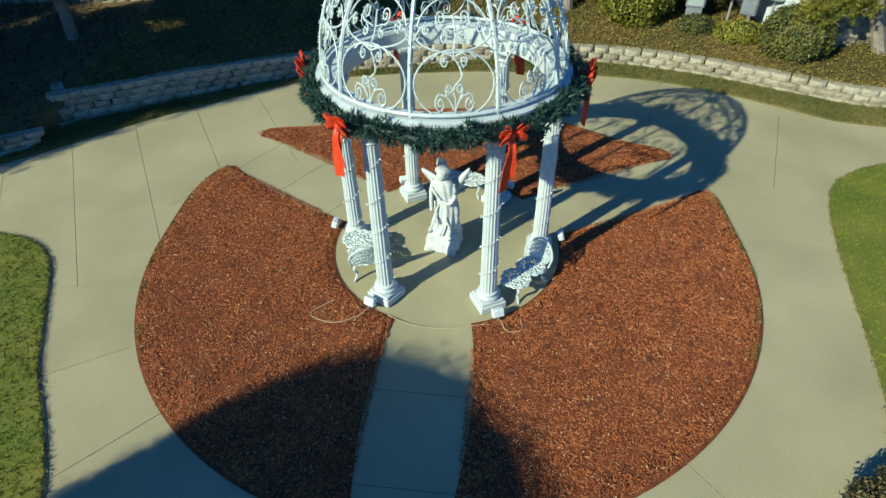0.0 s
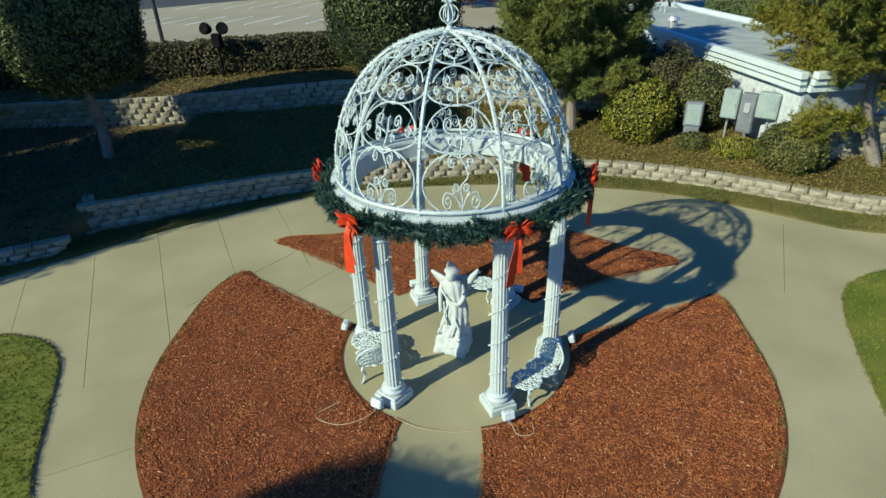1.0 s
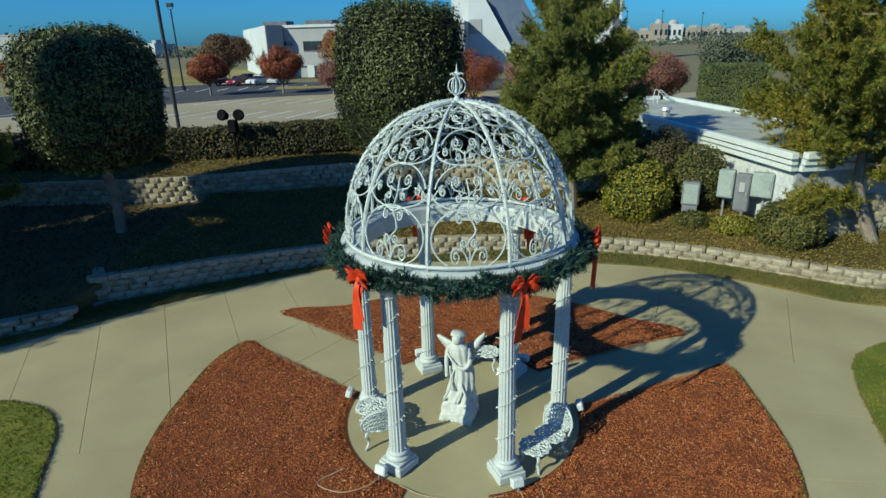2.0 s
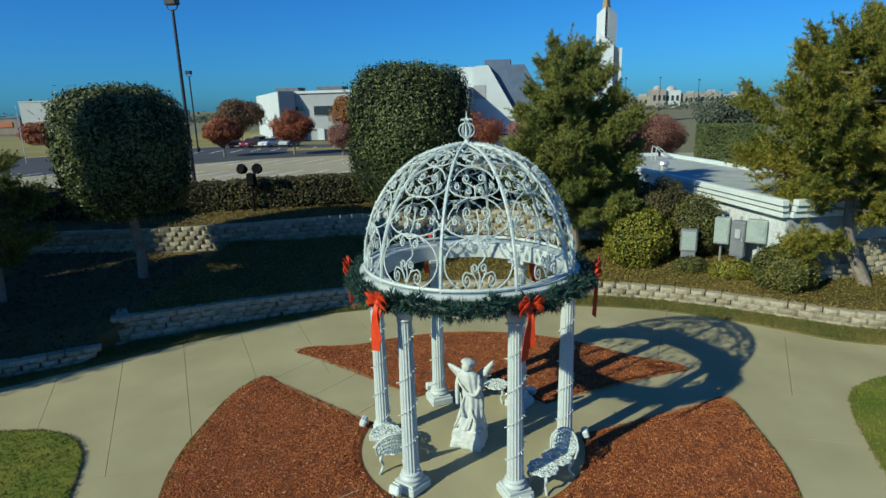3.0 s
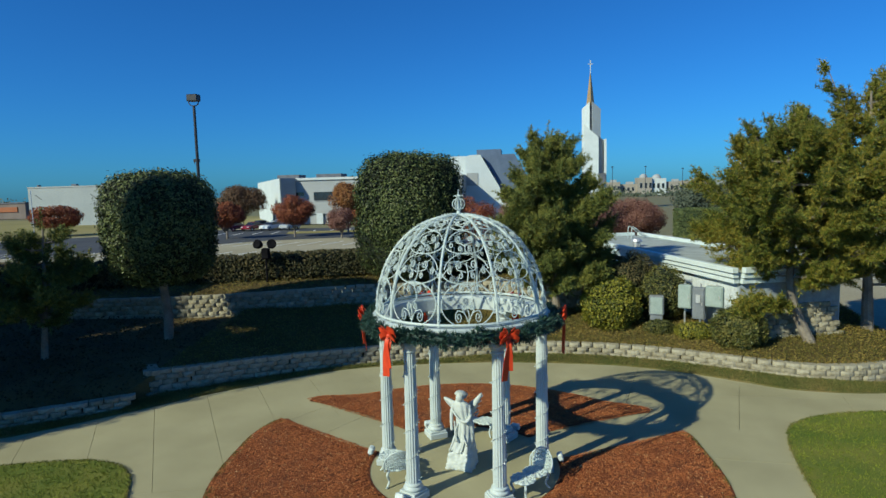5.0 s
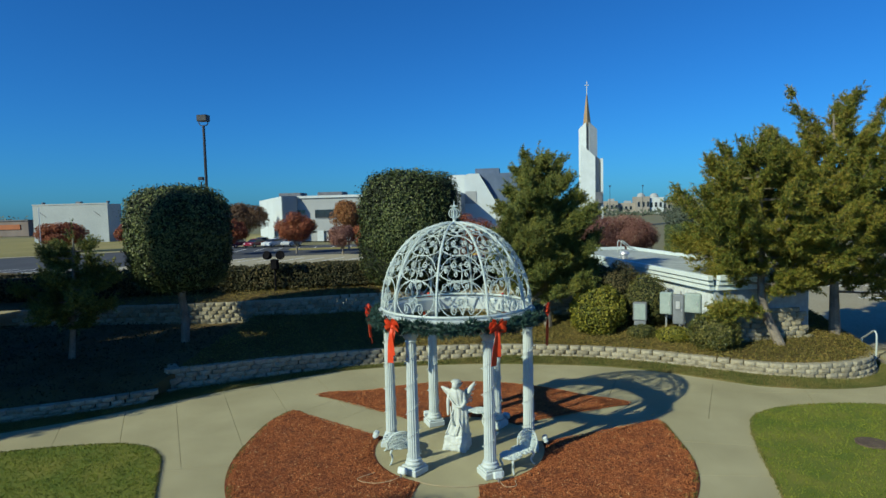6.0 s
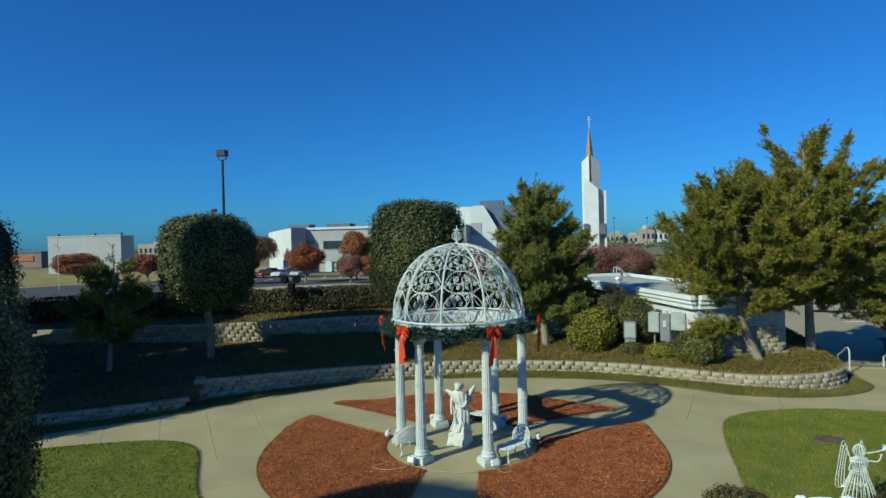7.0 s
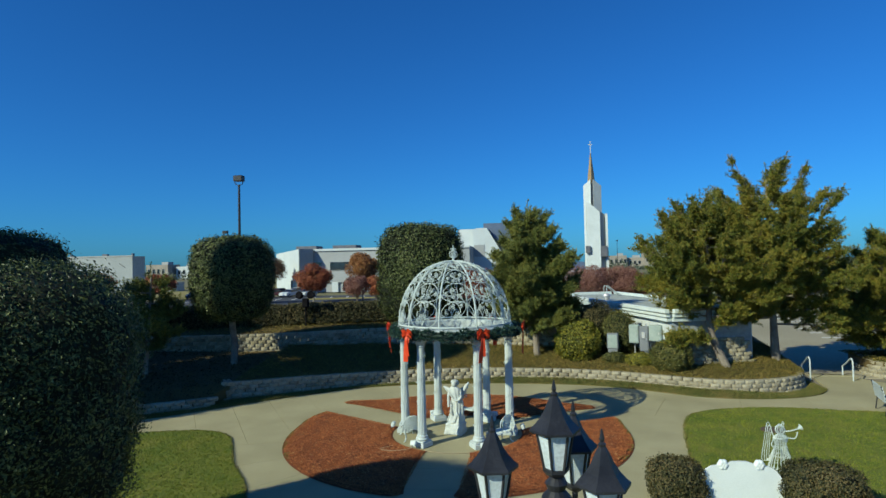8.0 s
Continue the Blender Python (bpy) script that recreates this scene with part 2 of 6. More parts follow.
def tube(bm, pts, r, seg=6, r_end=None, closed=False):
    pts = [Vector(p) for p in pts]
    n = len(pts)
    rings = []
    up = Vector((0, 0, 1))
    side = None
    for i, p in enumerate(pts):
        if closed:
            d = pts[(i + 1) % n] - pts[i - 1]
        else:
            d = pts[min(i + 1, n - 1)] - pts[max(i - 1, 0)]
        d.normalize()
        if side is None:
            side = d.cross(up if abs(d.z) < 0.9 else Vector((1, 0, 0))).normalized()
        else:
            side = (side - d * side.dot(d)).normalized()
        other = d.cross(side)
        rad = r if r_end is None else r + (r_end - r) * i / (n - 1)
        rings.append([bm.verts.new(p + rad * (math.cos(2 * math.pi * k / seg) * side + math.sin(2 * math.pi * k / seg) * other)) for k in range(seg)])
    pairs = list(zip(rings, rings[1:])) + ([(rings[-1], rings[0])] if closed else [])
    for a, b in pairs:
        for k in range(seg):
            bm.faces.new((a[k], a[(k + 1) % seg], b[(k + 1) % seg], b[k]))
    if not closed:
        bm.faces.new(rings[0][::-1])
        bm.faces.new(rings[-1])


def prism(bm, outline, z0, z1):
    """An upright prism over a flat outline."""
    lo = [bm.verts.new((x, y, z0)) for x, y in outline]
    hi = [bm.verts.new((x, y, z1)) for x, y in outline]
    n = len(outline)
    bm.faces.new(lo[::-1])
    bm.faces.new(hi)
    for k in range(n):
        bm.faces.new((lo[k], lo[(k + 1) % n], hi[(k + 1) % n], hi[k]))


def spline(ctrl, per=8):
    """A smooth line through the control points."""
    P = [Vector((*p, 0)) if len(p) == 2 else Vector(p) for p in ctrl]
    P = [2 * P[0] - P[1]] + P + [2 * P[-1] - P[-2]]
    out = []
    for i in range(1, len(P) - 2):
        a, b, c, d = P[i - 1:i + 3]
        for k in range(per):
            t = k / per
            out.append(0.5 * (2 * b + (c - a) * t + (2 * a - 5 * b + 4 * c - d) * t * t + (3 * b - a - 3 * c + d) * t ** 3))
    return out + [P[-2]]


def height_on(line, x):
    """The line's y at x, for a line that runs with growing x."""
    for a, b in zip(line, line[1:]):
        if a.x <= x <= b.x:
            return a.y + (b.y - a.y) * (x - a.x) / max(b.x - a.x, 1e-6)
    return line[0].y if x < line[0].x else line[-1].y


def inside(poly, x, y):
    hit = False
    for i in range(len(poly)):
        (x0, y0), (x1, y1) = poly[i - 1], poly[i]
        if (y0 > y) != (y1 > y) and x < (x1 - x0) * (y - y0) / (y1 - y0) + x0:
            hit = not hit
    return hit


def leaves(name, centres, normals, size, mat, parent, rng, aspect=0.55, spread=0.8, label=""):
    """Small folded leaves: one four-cornered blade at each centre, turned loosely to its normal."""
    n = len(centres)
    c = np.asarray(centres, float)
    nor = np.asarray(normals, float) + rng.normal(0, spread, (n, 3))
    nor /= np.linalg.norm(nor, axis=1)[:, None] + 1e-9
    u = np.cross(nor, rng.normal(0, 1, (n, 3)))
    u /= np.linalg.norm(u, axis=1)[:, None] + 1e-9
    v = np.cross(nor, u)
    s = size * rng.uniform(0.6, 1.35, (n, 1))
    verts = np.empty((n, 4, 3))
    verts[:, 0], verts[:, 2] = c - u * s, c + u * s
    verts[:, 1], verts[:, 3] = c + v * s * aspect + nor * s * 0.25, c - v * s * aspect + nor * s * 0.25
    faces = np.empty((n * 2, 3), int)
    k = np.arange(n) * 4
    faces[0::2] = np.stack([k, k + 1, k + 2], 1)
    faces[1::2] = np.stack([k, k + 2, k + 3], 1)
    return raw(name, verts.reshape(-1, 3).tolist(), faces.tolist(), mat, parent, label)


def needles(name, tufts, dirs, length, width, per, mat, parent, rng, fan=0.75, label=""):
    """Tufts of slim needles, each a long thin triangle, fanning from the tuft's foot."""
    t = np.repeat(np.asarray(tufts, float), per, 0)
    d = np.repeat(np.asarray(dirs, float), per, 0) + rng.normal(0, fan, (len(tufts) * per, 3))
    d /= np.linalg.norm(d, axis=1)[:, None] + 1e-9
    side = np.cross(d, rng.normal(0, 1, d.shape))
    side /= np.linalg.norm(side, axis=1)[:, None] + 1e-9
    ln = length * rng.uniform(0.6, 1.2, (len(t), 1))
    verts = np.stack([t - side * width, t + side * width, t + d * ln], 1)
    k = np.arange(len(t)) * 3
    return raw(name, verts.reshape(-1, 3).tolist(), np.stack([k, k + 1, k + 2], 1).tolist(), mat, parent, label)


def blob(x, y, z, f=1.0):
    return noise.noise(Vector((x * f, y * f, z * f)))


# ---- the lie of the land ----
R_MULCH, R_SLAB = 5.46, 2.08
BACK_EDGE = spline([(-40, -16.4), (-18, -3.5), (-12.4, 0.1), (-10.0, 2.2), (-8.6, 3.65), (-7.3, 4.8), (-4.6, 6.75), (-0.3, 7.75), (3.5, 7.75), (5.2, 7.45), (6.7, 6.85), (8.0, 6.1), (9.2, 5.5), (11.2, 5.35), (13.2, 6.0), (14.3, 7.3), (14.75, 9.2), (15.1, 10.1), (16.6, 10.1), (16.9, 9.4), (17.6, 8.5), (19.5, 8.2), (40, 8.6)])
WALL_LINE = spline([(-10.2, 3.6), (-8.8, 4.5), (-7.4, 5.5), (-4.2, 7.25), (-0.3, 8.2), (3.5, 8.2), (6.0, 7.6), (8.0, 6.7), (9.5, 6.05), (11.0, 5.95), (12.8, 6.6), (13.8, 7.8), (14.2, 9.4)])
LOW_LINE = spline([(-26.0, -6.4), (-18.0, -2.1), (-12.2, 1.05), (-9.7, 2.75)])
UPPER_LINE = spline([(-30.0, 3.6), (-22.0, 6.6), (-16.0, 8.4), (-12.6, 9.1), (-11.0, 9.6), (-8.7, 10.6), (-5.5, 12.1), (-1.0, 12.9), (3.0, 12.4), (5.2, 12.6)])
LAWN_LEFT = [(p.x, p.y) for p in spline([(-40, -18.5), (-18, -4.6), (-12.2, -1.7), (-9.6, -0.75), (-8.2, -0.65), (-7.25, -1.2), (-6.5, -2.4), (-5.8, -3.6), (-5.1, -4.5), (-4.4, -5.6), (-3.5, -8.0), (-3.2, -12.0), (-3.4, -17.0)], 6)] + [(-4, -40), (-40, -40)]
LAWN_RIGHT = [(p.x, p.y) for p in spline([(40, 3.4), (20, 3.2), (14.0, 3.55), (11.4, 3.9), (9.4, 3.65), (8.05, 2.9), (7.45, 1.8), (7.05, 0.1), (6.75, -1.6), (6.4, -3.2), (5.6, -5.2), (4.9, -7.6), (4.6, -12.0), (4.5, -17)], 6)] + [(5, -40), (40, -40)]


def bed_radius(a):
    """Outer radius of the mulch at a bearing in degrees; it swells a little at the rear corners."""
    a = a % 360
    swell = ((0.85, 143, 9), (0.26, 163, 12), (0.5, 38, 8), (0.26, 24, 10))
    return R_MULCH + sum(h * math.exp(-((a - m) / w) ** 2) for h, m, w in swell)


def front_y(x):
    return height_on(WALL_LINE, x) if x >= -10.2 else height_on(LOW_LINE, x)


def upper_y(x):
    return height_on(UPPER_LINE, x)


def bed_z(x, y):
    """Height of the planted slope behind the walls."""
    d = max(y - front_y(x) - 0.34, 0)
    if x < -10.2:
        return 0.29 + min(d, 1.2) * 0.30 + max(d - 1.2, 0) * 0.085
    edge = 0.51 + 0.16 * min(max((-4.3 - x) / 6.3, 0), 1)
    return edge + min(0.13 * d, 0.75) + 0.03 * blob(x, y, 0, 0.7)


def top_z(x, y):
    """Height of the upper terrace, which falls away behind the hedge."""
    d = y - upper_y(x)
    z = 2.0 + 0.07 * d
    return z if y < 16.2 else z - (y - 16.2) * 0.45


ground = thing("ground", label="dry level land with short winter grass", category="ground", kind="structure")
bm = bmesh.new()
bmesh.ops.create_grid(bm, x_segments=24, y_segments=24, size=2400, matrix=pose(0, 300, -0.16))
part("earth", bm, M["far_ground"], ground)

lot = thing("parking_lot", label="pale concrete parking lot with white bay lines", category="parking lot", kind="structure")
bm = bmesh.new()
box(bm, (-50, 41.0, -0.06), (130, 52, 0.10))
part("concrete_surface", bm, M["lot"], lot)
bm = bmesh.new()
prism(bm, [(-120, -6), (-48, 47), (-33, 62), (-16, 69), (14, 73), (14, 90), (-22, 90), (-52, 87), (-76, 66), (-140, 18)], -0.05, 0.0)
part("asphalt_surface", bm, M["asphalt"], lot)
bm = bmesh.new()
box(bm, (44, 36, -0.06), (58, 52, 0.10))
part("side_surface", bm, M["lot"], lot)
for row_y, n, x0, a in ((30.0, 20, -60, -12), (45.0, 22, -64, -12), (57.0, 12, -36, -12), (71.0, 12, -58, 10)):
    for k in range(n):
        bm = bmesh.new()
        box(bm, (0, 0, 0), (0.24, 5.5, 0.02))
        part("bay_line", bm, M["line_paint"], lot).matrix_basis = pose(x0 + 2.75 * k, row_y + (0.36 * 2.75 * k if a > 0 else 0), 0.004 if a > 0 else -0.004, 0, 0, a)
for k in range(9):
    bm = bmesh.new()
    box(bm, (0, 0, 0), (5.0, 0.16, 0.012))
    part("bay_line", bm, M["line_paint"], lot).matrix_basis = pose(24 + k * 0.4, 24 + 2.75 * k, -0.004)
for name, a, b, mat, label in (("kerb", (-7.0, 68.5), (-4.3, 60.0), "kerb_yellow", "yellow-painted kerb"), ("kerb", (-4.3, 60.0), (-0.3, 52.2), "curb_red", "red-painted kerb")):
    a, b = Vector(a), Vector(b)
    bm = bmesh.new()
    box(bm, (0, 0, 0), ((b - a).length, 0.45, 0.17), 0.03)
    part(name, bm, M[mat], lot, label).matrix_basis = pose((a.x + b.x) / 2, (a.y + b.y) / 2, 0.04, 0, 0, math.degrees(math.atan2(b.y - a.y, b.x - a.x)))
field = thing("grass_field", label="strip of yellowing winter grass beyond the lot", category="lawn", kind="structure")
bm = bmesh.new()
prism(bm, [(-160, 6), (-141, 20), (-77, 68), (-53, 89.5), (-46, 91), (-46, 97), (-74, 150), (-160, 150)], -0.1, 0.03)
part("turf", bm, M["field"], field)
bm = bmesh.new()
prism(bm, [(-140, 18.2), (-76, 66.2), (-52, 87.2), (-46, 88.2), (-46, 89.8), (-52.6, 88.8), (-77, 67.6), (-141, 19.6)], -0.1, 0.06)
part("footpath", bm, M["lot"], field, "pale concrete footpath along the kerb")
bm = bmesh.new()
prism(bm, [(-35.5, 74.5), (-24, 77.2), (-24, 80.5), (-37, 79.0)], -0.1, 0.07)
part("planting_island", bm, M["field"], field, "grassy island with a pale kerb")


def planted(name, rows, mat, label):
    """A soft sheet over rows of points."""
    verts, faces = [p for r in rows for p in r], []
    w = len(rows[0])
    for i in range(len(rows) - 1):
        for j in range(w - 1):
            faces.append((i * w + j, i * w + j + 1, (i + 1) * w + j + 1, (i + 1) * w + j))
    ob = raw(name, verts, faces, mat, smooth=True)
    return tagged(ob, label, "planting bed", kind="structure")


xs = [-30 + 0.4 * i for i in range(112)]
rows = []
for x in xs:
    y0 = front_y(x) + 0.34
    y1 = upper_y(x) - 0.02 if x < 5.0 else 15.5
    row = [(x, y0, -0.1)]
    for k in range(22):
        y = y0 + (max(y1, y0 + 0.05) - y0) * k / 21
        row.append((x, y, bed_z(x, y)))
    rows.append(row)
planted("lower_terrace", [r for r in rows if r[0][0] <= 14.15], M["bed_soil"], "sloping bed under low brown-green ground cover")
rows = []
for x in [-34 + 0.5 * i for i in range(79)]:
    y0 = upper_y(x) + 0.48
    rows.append([(x, y0 + (21.5 - y0) * k / 20, top_z(x, y0 + (21.5 - y0) * k / 20)) for k in range(21)])
planted("upper_terrace", rows, M["bed_soil"], "upper terrace with dry brown ground cover")

rng = np.random.default_rng(3)


def scatter_cover(name, count, xr, yr, zf, ok, mat, size, label):
    pts = []
    while len(pts) < count:
        x, y = rng.uniform(*xr), rng.uniform(*yr)
        if ok(x, y):
            pts.append((x, y, zf(x, y) + abs(rng.normal(0, 0.05))))
    ob = leaves(name, pts, [(0, 0, 1)] * len(pts), size, mat, None, rng, 0.6, 0.55)
    return tagged(ob, label, "ground cover", kind="stuff")


scatter_cover("ground_cover", 110000, (-10.1, 14.0), (4, 14), bed_z, lambda x, y: front_y(x) + 0.36 < y < (upper_y(x) if x < 5 else 13), M["cover"], 0.028, "low brown and green creeping ground cover on the slope")
# left bed gets the darkened leaves, which paint its shade
scatter_cover("ground_cover", 9000, (-22, -10.2), (-4, 9), bed_z, lambda x, y: front_y(x) + 0.36 < y < upper_y(x), M["cover_shade"], 0.05, "low creeping ground cover darkened for deep shade")
scatter_cover("ground_cover", 26000, (-20, 4.5), (8, 16.2), top_z, lambda x, y: upper_y(x) + 0.5 < y, M["cover"], 0.036, "dry brown ground cover along the hedge")


# ---- lawns and verges ----
def lawn(name, poly, z, mat, label):
    bm = bmesh.new()
    prism(bm, poly, -0.08, z)
    bmesh.ops.triangulate(bm, faces=[f for f in bm.faces if len(f.verts) > 4])
    ob = part(name, bm, mat)
    return tagged(ob, label, "lawn", kind="structure")


lawn("lawn", LAWN_LEFT, 0.035, M["soil_grass"], "clipped green lawn with a curved edge")
lawn("lawn", LAWN_RIGHT, 0.035, M["soil_grass"], "clipped green lawn with a curved edge")


def verge_z(x, y):
    """The verge banks up against the wall behind and beside the gazebo."""
    y0, y1 = height_on(BACK_EDGE, x), front_y(x)
    bank = 0.17 * min(max((x + 2.0) / 3, 0), 1) * min(max((12.3 - x) / 2, 0), 1)
    return 0.03 + bank * min(max((y - y0) / max(y1 - y0, 0.1), 0), 1)


rows = []
for k in range(190):
    x = -24 + 0.202 * k
    y0, y1 = height_on(BACK_EDGE, x), front_y(x) + 0.12
    rows.append([(x, y0, -0.08)] + [(x, y0 + (y1 - y0) * f, verge_z(x, y0 + (y1 - y0) * f)) for f in (0, 0.5, 1)])
tagged(planted("verge", rows, M["verge_soil"], "narrow strip of tired grass along the wall"), category="grass verge")


def blades(name, count, xr, yr, ok, mat, length, label, zf=None):
    pts = []
    while len(pts) < count:
        x, y = rng.uniform(*xr), rng.uniform(*yr)
        if ok(x, y):
            pts.append((x, y, zf(x, y) if zf else 0.03))
    ob = needles(name, pts, [(0, 0, 1)] * len(pts), length, 0.006, 3, mat, None, rng, 0.6)
    return tagged(ob, label, "grass", kind="stuff")


blades("grass", 26000, (-12, -3.2), (-9, -0.6), lambda x, y: inside(LAWN_LEFT, x, y), M["blades"], 0.06, "short green grass")
blades("grass", 30000, (4.5, 16), (-7, 3.9), lambda x, y: inside(LAWN_RIGHT, x, y), M["blades"], 0.06, "short green grass")
blades("grass", 34000, (-16, 15), (-2, 9.5), lambda x, y: x < 14.2 and height_on(BACK_EDGE, x) < y < front_y(x), M["verge"], 0.09, "patchy green and straw grass", verge_z)

for poly in (LAWN_LEFT[:-2], LAWN_RIGHT[:-2]):
    pts = []
    for (x0, y0), (x1, y1) in zip(poly, poly[1:]):
        if -14 < x0 < 16 and y0 > -9:
            for k in range(int(math.hypot(x1 - x0, y1 - y0) * 110)):
                f = rng.random()
                pts.append((x0 + (x1 - x0) * f + rng.normal(0, 0.025), y0 + (y1 - y0) * f + rng.normal(0, 0.025), 0.03))
    tagged(needles("edge_grass", pts, [(0, 0, 1)] * len(pts), 0.05, 0.006, 3, M["verge"], None, rng, 0.8), "straw-coloured grass along the lawn's edge", "grass", kind="stuff")


# ---- mulch beds ----
def mulch_bed(a0, a1):
    """A third of the round bed, between two paths 1.2 m wide."""
    half = 0.62

    def ok(x, y, m=0.0):
        r = math.hypot(x, y)
        if not R_SLAB + m < r < bed_radius(math.degrees(math.atan2(y, x))) - m:
            return False
        for e in (a0, a1):
            d = Vector((math.cos(radians(e)), math.sin(radians(e))))
            along, off = d.x * x + d.y * y, -d.y * x + d.x * y
            if along > 0 and (off < half + m if e == a0 else off > -half - m):
                return False
        mid = radians((a0 + a1) / 2)
        return math.cos(mid) * x + math.sin(mid) * y > 0
    bed = thing("mulch_bed", label="bed of red-brown shredded bark mulch", category="mulch bed", group="mulch beds round the gazebo", kind="structure")
    # outline: path edge, outer arc, path edge, inner arc
    def corner(e, sgn, r):
        d = Vector((math.cos(radians(e)), math.sin(radians(e))))
        n = Vector((-d.y, d.x)) * half * sgn
        k = math.sqrt(r * r - half * half)
        return math.degrees(math.atan2((d * k + n).y, (d * k + n).x)) % 360
    b0, b1 = corner(a0, 1, bed_radius(a0)), corner(a1, -1, bed_radius(a1))
    c0, c1 = corner(a0, 1, R_SLAB), corner(a1, -1, R_SLAB)
    b1 += 360 if b1 < b0 else 0
    c1 += 360 if c1 < c0 else 0
    rows = []
    for i in range(17):
        s = i / 16
        row = []
        for j in range(61):
            u = j / 60
            a = radians((c0 + (c1 - c0) * u) * (1 - s) + (b0 + (b1 - b0) * u) * s)
            r = R_SLAB + (bed_radius(math.degrees(a)) - 0.22 * max(0, 1 - min(u, 1 - u) / 0.035) ** 2 - R_SLAB) * s
            edge = min(min(s, 1 - s) * 8, min(u, 1 - u) * 20, 1)
            row.append((r * math.cos(a), r * math.sin(a), 0.012 + 0.05 * edge + 0.02 * edge * blob(r * math.cos(a), r * math.sin(a), 0, 2.5)))
        rows.append(row)
    verts, faces = [p for r in rows for p in r], []
    for i in range(16):
        for j in range(60):
            faces.append((i * 61 + j, i * 61 + j + 1, (i + 1) * 61 + j + 1, (i + 1) * 61 + j))
    raw("soil", verts, faces, M["mulch_soil"], bed, smooth=True)
    clod = []
    while len(clod) < 110:      # dark gaps where the bark lies thin
        x, y = rng.uniform(-6.2, 6.2, 2)
        if ok(x, y, 0.2):
            clod.append((x, y, rng.uniform(0.02, 0.06)))
    clod = np.array(clod)
    n = 40000
    c = []
    while len(c) < n:
        x, y = rng.uniform(-6.5, 6.5, 2)
        if ok(x, y, 0.05) and not (np.hypot(clod[:, 0] - x, clod[:, 1] - y) < clod[:, 2]).any():
            c.append((x, y, (0.052 if ok(x, y, 0.14) else 0.018) + 0.02 * rng.random()))
    c = np.array(c)
    m = len(c)
    yaw = rng.uniform(0, math.pi, m)
    tilt = rng.normal(0, 0.2, m)
    u = np.stack([np.cos(yaw) * np.cos(tilt), np.sin(yaw) * np.cos(tilt), np.sin(tilt)], 1)
    v = np.stack([-np.sin(yaw), np.cos(yaw), rng.normal(0, 0.25, m)], 1)
    ln, wd = rng.uniform(0.010, 0.046, (m, 1)), rng.uniform(0.0035, 0.010, (m, 1))
    up = np.array([0, 0, 0.008])
    q = np.stack([c - u * ln, c + v * wd + up, c + u * ln, c - v * wd + up, c + up * 1.6], 1)
    k = np.arange(m) * 5
    f = np.concatenate([np.stack([k + a, k + b, k + 4], 1) for a, b in ((0, 1), (1, 2), (2, 3), (3, 0))])
    tagged(raw("bark_chips", q.reshape(-1, 3).tolist(), f.tolist(), M["chips"], bed), kind="stuff")
    pick = rng.random(m) < 0.025
    top = q[pick] + np.array([0, 0, 0.010])
    k = np.arange(len(top)) * 5
    f = np.concatenate([np.stack([k + a, k + b, k + 4], 1) for a, b in ((0, 1), (1, 2), (2, 3), (3, 0))])
    tagged(raw("straw_flecks", top.reshape(-1, 3).tolist(), f.tolist(), M["fleck"], bed, "pale splinters among the bark"), kind="stuff")


mulch_bed(30, 150)
mulch_bed(150, 270)
mulch_bed(270, 390)


def on_rim(x, y):
    """Weedy patches along the outer edge of the beds."""
    a = math.degrees(math.atan2(y, x))
    r = math.hypot(x, y)
    edge = bed_radius(a)
    return edge - 0.75 * abs(blob(x, y, 2, 1.3)) - 0.04 < r < edge - 0.02 and (-25 < a < 26 or 158 < a % 360 < 215) and blob(x, y, 5, 2.0) > -0.1


blades("edge_grass", 1500, (-6.2, 6.4), (-3.4, 3.2), on_rim, M["verge"], 0.035, "sparse weeds along the edge of the mulch", lambda x, y: 0.03)


# ---- gazebo ----
R_COL, R_DOME, Z_RING, DOME_H = 1.71, 1.84, 3.50, 2.02
gazebo = thing("gazebo", label="white garden gazebo with fluted columns under an open scrollwork iron dome", category="gazebo")


